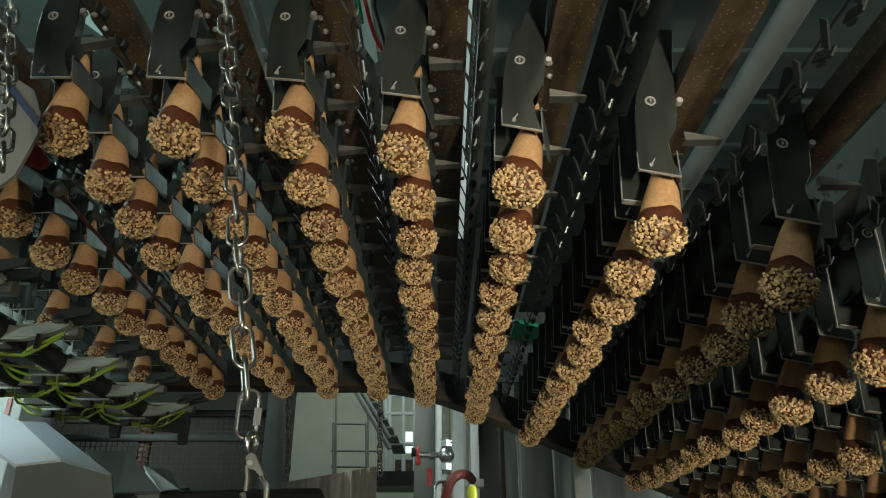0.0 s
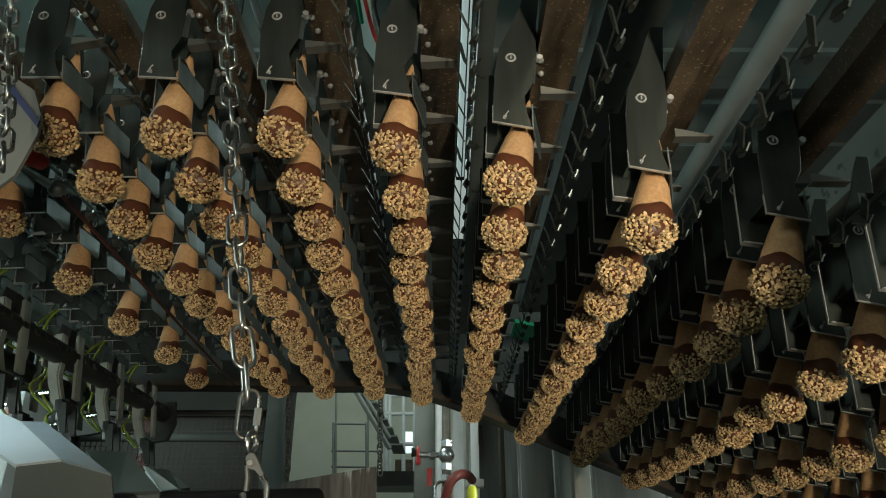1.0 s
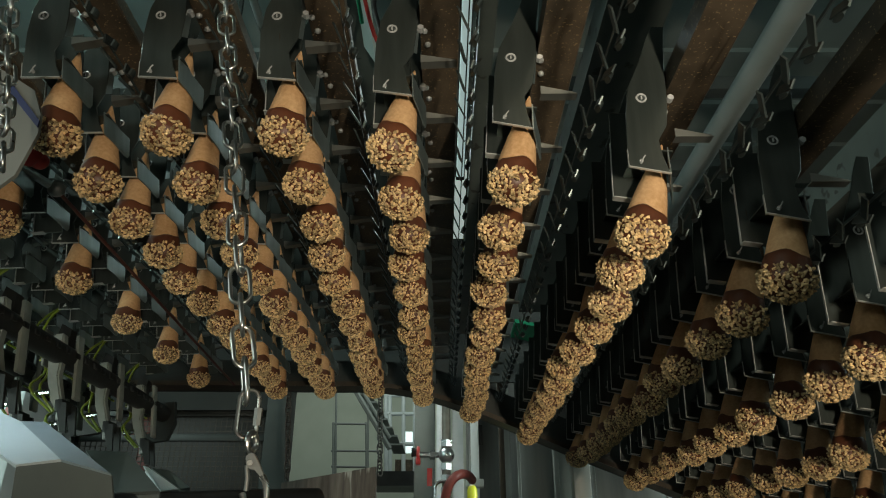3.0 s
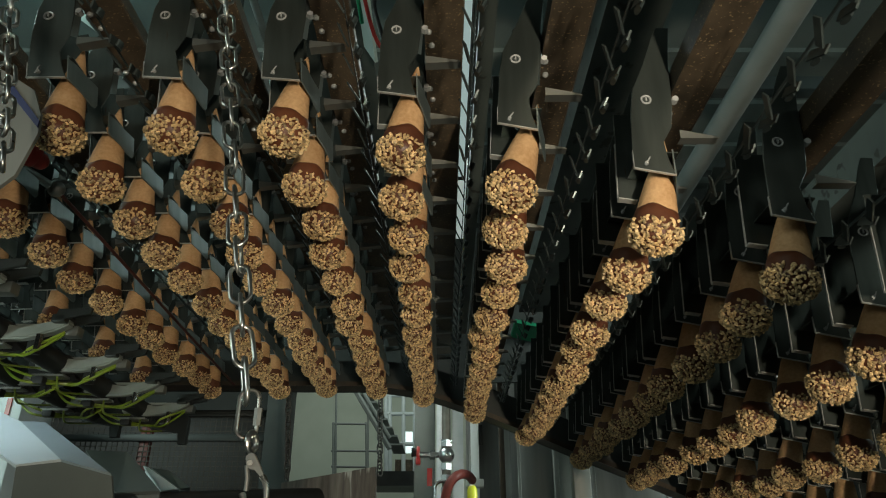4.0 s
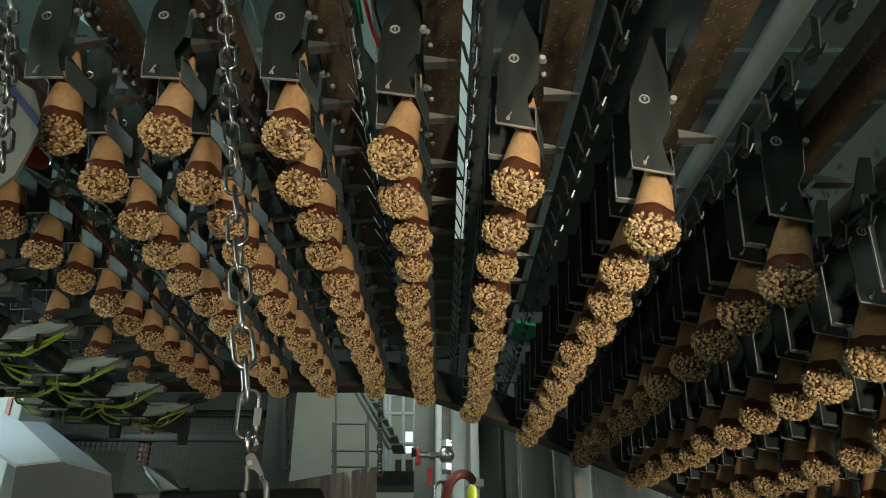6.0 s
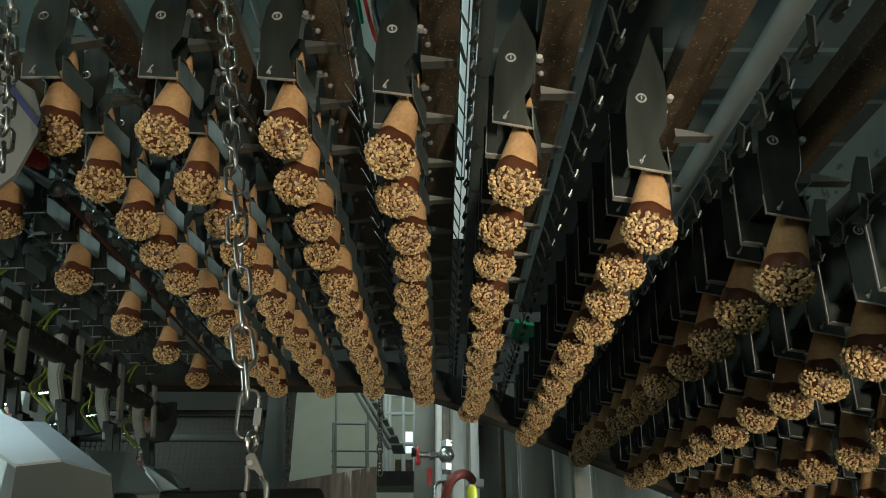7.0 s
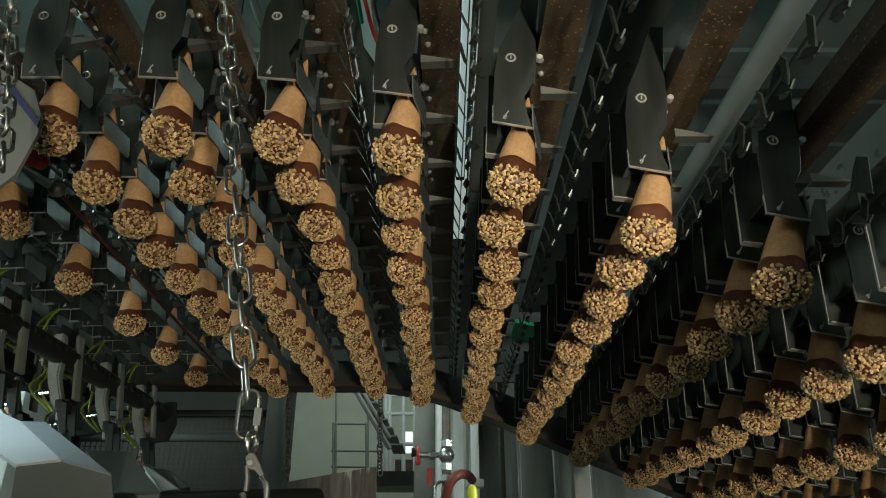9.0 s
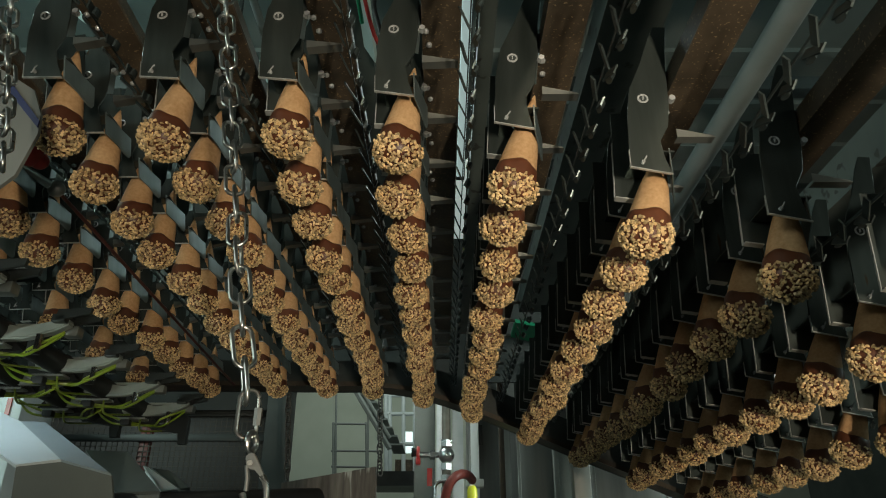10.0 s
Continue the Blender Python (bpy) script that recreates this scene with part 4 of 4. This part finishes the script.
def hanging_chain(top, foot, length, width, wire, lab, mat=None, reach=0.0):
    c = thing("hanging_chain", lab, "chain", NEAR if reach else None, "hanging chains")
    me = chain_link_mesh(length, width, wire, mat or CHAIN)
    top, foot = Vector(top), Vector(foot)
    d = foot - top
    step = length - wire * 4
    n = int(d.length / step)
    base = (-d).to_track_quat("Z", "Y").to_matrix().to_4x4()
    rng = random.Random(int(abs(top.x) * 1000))
    rise = Vector((0, -0.34, 1)).normalized()
    for i in range(-int(reach / step), n + 1):
        p = top + (d.normalized() * (i * step) if i >= 0 else rise * (-i * step))
        link("chain_link", me, c, Matrix.Translation(p) @ base @ pose(0, 0, 0, 0, rng.uniform(-3, 3), (53 if i % 2 else 143) + 14 * math.sin(i * 0.75) + rng.uniform(-5, 5)))
    return c


hanging_chain(((-0.190, 0.440, EYE + 0.479)), ((-0.105, 0.367, EYE + 0.089)), 0.0264, 0.0114, 0.00135, "galvanised steel long-link chain with a snap hook at its end", reach=1.79)
hanging_chain(((-0.424, 0.500, EYE + 0.544)), ((-0.348, 0.470, EYE + 0.292)), 0.0270, 0.0125, 0.0019, "galvanised steel link chain hanging by the machine", reach=1.72)
hanging_chain((-0.238, 2.3, EYE + 1.715), ((-0.201, 2.300, EYE + 0.292)), 0.034, 0.017, 0.003, "dark thin chain holding the worn board", DARKCHAIN)
hanging_chain(((-0.422, 1.868, EYE + 0.515)), ((-0.401, 1.868, EYE + 0.233)), 0.028, 0.014, 0.0024, "dark thin chain beside the machine post", DARKCHAIN)


def snap_hook():
    h = thing("snap_hook", "polished steel snap hook and quick link at a chain's end", "hook", NEAR)
    # oval quick link with its screw sleeve
    top, foot = Vector(((-0.104, 0.366, EYE + 0.089))), Vector(((-0.099, 0.362, EYE + 0.065)))
    mid, half = (top + foot) / 2, (top - foot).length / 2
    r = 0.0050
    ring = []
    for i in range(12):
        q = math.pi * i / 11
        ring.append(mid + Vector((r * math.cos(q), 0.0010 * math.cos(q), half - r + r * math.sin(q))))
    for i in range(12):
        q = math.pi + math.pi * i / 11
        ring.append(mid + Vector((r * math.cos(q), 0.0010 * math.cos(q), -(half - r) + r * math.sin(q))))
    part("quick_link", sweep(bmesh.new(), ring, 0.0012, 10, True), CHAIN, h)
    s = mid + Vector((r, 0.0010, -0.0015))
    part("sleeve", rod(bmesh.new(), s + Vector((0, 0, 0.0045)), s - Vector((0, 0, 0.0045)), 0.0022, seg=6), CHAIN, h, "hexagonal screw sleeve")
    p = Vector(((-0.097, 0.361, EYE + 0.062)))
    eye = [p + Vector((0.0012 * math.cos(2 * math.pi * i / 16), 0.0040 * math.cos(2 * math.pi * i / 16), 0.0048 * math.sin(2 * math.pi * i / 16))) for i in range(16)]
    part("eye", sweep(bmesh.new(), eye, 0.0015, 10, True), CHAIN, h)
    outline = [(-0.097, EYE + 0.050), (-0.098, EYE + 0.054), (-0.096, EYE + 0.056), (-0.094, EYE + 0.056), (-0.091, EYE + 0.051), (-0.087, EYE + 0.044), (-0.088, EYE + 0.043), (-0.093, EYE + 0.048), (-0.095, EYE + 0.048)]
    bm = prism(bmesh.new(), outline, 0.3555, 0.3590)
    bmesh.ops.bevel(bm, geom=list(bm.edges), offset=0.0004, segments=2, affect="EDGES")
    part("head", bm, CHAIN, h, "flat tapered head of the hook")
    part("pivot_pin", rod(bmesh.new(), ((-0.095, 0.354, EYE + 0.051)), ((-0.097, 0.361, EYE + 0.052)), 0.0014, seg=10), DARK, h)
    pts = [((-0.089, 0.357, EYE + 0.045)), ((-0.087, 0.357, EYE + 0.042)), ((-0.086, 0.357, EYE + 0.037)), ((-0.086, 0.357, EYE + 0.032)), ((-0.089, 0.357, EYE + 0.029)), ((-0.093, 0.357, EYE + 0.029)), ((-0.096, 0.357, EYE + 0.033)), ((-0.098, 0.357, EYE + 0.037))]
    part("hook_body", sweep(bmesh.new(), bend(pts, 6), 0.0016, 12), CHAIN, h)
    part("gate", sweep(bmesh.new(), [((-0.097, 0.357, EYE + 0.050)), ((-0.096, 0.357, EYE + 0.044)), ((-0.096, 0.357, EYE + 0.038))], 0.0013, 10), CHAIN, h)


snap_hook()


# ---- label, lever and rods by the conveyor's end ----
def small_things():
    t = thing("sign_plate", "white plate with a slanted blue stripe", "sign")
    out = [(-0.457, EYE + 0.464), (-0.438, EYE + 0.455), (-0.421, EYE + 0.444), (-0.397, EYE + 0.428), (-0.384, EYE + 0.400), (-0.381, EYE + 0.378), (-0.385, EYE + 0.359), (-0.391, EYE + 0.332), (-0.413, EYE + 0.308)]
    part("plate", prism(bmesh.new(), out, 0.545, 0.549), SIGNGREY, t)
    part("stripe", prism(bmesh.new(), [(-0.426, EYE + 0.439), (-0.417, EYE + 0.432), (-0.381, EYE + 0.390), (-0.381, EYE + 0.382), (-0.420, EYE + 0.425)], 0.5415, 0.5435), BLUE, t, "dark blue printed stripe")
    part("post", boxed(-0.66, -0.64, 0.55, 0.57, 0, EYE + 0.44, 0.002), DARK, t, "dark square post")
    part("arm", boxed(-0.66, -0.49, 0.5495, 0.556, EYE + 0.385, EYE + 0.405, 0.001), DARK, t, "dark flat arm")
    lev = thing("release_lever", "red-brown rod lever with a steel joint and red knob", "lever")
    part("rod", rod(bmesh.new(), ((-0.542, 0.860, EYE + 0.491)), ((-0.531, 1.750, EYE + 0.443)), 0.0028, seg=10), WOODROD, lev, "thin red-brown rod")
    bm = bmesh.new()
    p = Vector(((-0.545, 0.850, EYE + 0.495)))
    bmesh.ops.create_uvsphere(bm, u_segments=14, v_segments=10, radius=0.012, matrix=Matrix.Translation(p))
    rod(bm, p + Vector((-0.05, -0.08, 0.015)), p, 0.006, seg=10)
    part("joint", bm, SHEET, lev, "grey steel joint")
    bm = bmesh.new()
    for q, r in ((Vector(((-0.506, 0.720, EYE + 0.469))), 0.016), (Vector(((-0.498, 0.730, EYE + 0.465))), 0.011)):
        bmesh.ops.create_uvsphere(bm, u_segments=14, v_segments=10, radius=r, matrix=Matrix.Translation(q))
    part("knob", bm, RED, lev, "glossy dark red knob")
    hs = thing("drive_housing", "pale grey drive housing with a red warning mark", "housing")
    part("casing", boxed(-1.587, -1.391, 2.3, 2.5, 0, EYE + 0.563, 0.006), WHITE, hs)
    part("warning_mark", boxed(-1.441, -1.426, 2.294, 2.299, EYE + 0.481, EYE + 0.537), RED, hs, "small red mark")
    belt = thing("packing_belt", "black packing belt below the gripper arms", "conveyor belt")
    part("belt", boxed(-2.6, -0.5, 0.5, 1.95, EYE - 0.29, EYE - 0.27, 0.004), BLACK, belt)
    for x in (-2.5, -0.62):
        for yy in (0.55, 1.85):
            part("leg", boxed(x, x + 0.05, yy, yy + 0.05, 0, EYE - 0.291, 0.003), SHEET, belt)


small_things()

# ---- rows of carriers and their cones ----
CARRIERS, CONES = {}, {}


def fill_conveyor():
    first = cone_carrier()
    kinds = cone_kinds()
    rng = random.Random(21)
    used = set()
    for r in range(FIRST_ROW, LAST_ROW + 1):
        c = first if r == FIRST_ROW else copy_thing(first, Matrix())
        c.matrix_basis = station_pose(r - STEPS[0][1])
        CARRIERS[r] = c
        if r < -2:
            continue
        for lane in range(LANES):
            if r == -2 and lane % 2 == 1:
                continue
            s = rng.randrange(6)
            if s not in used:
                ob = kinds[s]
                used.add(s)
            else:
                ob = copy_thing(kinds[s], Matrix())
            lean = 11.5 + max(-6, min(6, rng.gauss(0, 3.0)))
            sway = pose(0.0085 - 0.062 * math.sin(radians(lean)) + rng.gauss(0, 0.0010), rng.gauss(0, 0.0016), rng.gauss(0, 0.0018), rng.gauss(0, 2.2), lean, 0) @ pose(0, 0, 0, 0, 0, rng.uniform(0, 360))
            ob.matrix_basis = station_pose(r - STEPS[0][1], lane) @ sway
            CONES[(r, lane)] = (ob, sway)


fill_conveyor()


# ---- movement ----
def motions():
    for r, c in CARRIERS.items():
        walk(c, [(t, station_pose(r - n)) for t, n in STEPS])
    arm = gripper_arm()
    arms = {1: arm, 0: copy_thing(arm, Matrix())}
    for parity, (early, dx, dy) in ARMS.items():
        walk(arms[parity], arm_rows(early, dx, dy))
    for (r, lane), (ob, sway) in CONES.items():
        parity = lane % 2
        n = r + 1 if parity else r + 2          # the stop at which this cone is taken
        early, dx, dy = ARMS[parity]
        t0 = SWING[0][0] - early + n * CYCLE
        rows = [(t, station_pose(r - k, lane) @ sway) for t, k in STEPS if t < t0 - 0.02]
        if t0 < 9.9:
            held = arm_pose(SWING[0][0] - early, early, dx, dy).inverted() @ station_pose(-1 if parity else -2, lane) @ sway
            for s in SWING[:6]:
                rows.append((s[0] - early + n * CYCLE, arm_pose(s[0] - early, early, dx, dy) @ held))
            x, y, z = rows[-1][1].translation
            rest = EYE - 0.27 + 0.0285
            t1 = rows[-1][0]
            rows.append((t1 + 0.16, pose(x - 0.06, y, rest, 0, 97, 0)))
            k = 1
            while t1 + 0.16 + 0.3 < 9.9:
                a, b = t1 + 0.45, t1 + 1.1
                x = rows[-1][1].translation.x
                if a < 9.9:
                    rows.append((a, pose(x, y, rest, 0, 97, 0)))
                if b < 9.95:
                    rows.append((b, pose(x - 0.45, y, rest, 0, 97, 0)))
                t1 += CYCLE
                k += 1
                if k > 3:
                    break
        if rows[-1][0] < 10.0:
            rows.append((10.0, rows[-1][1]))
        rows = [q for q in rows if q[0] <= 10.0]
        walk(ob, rows)


motions()
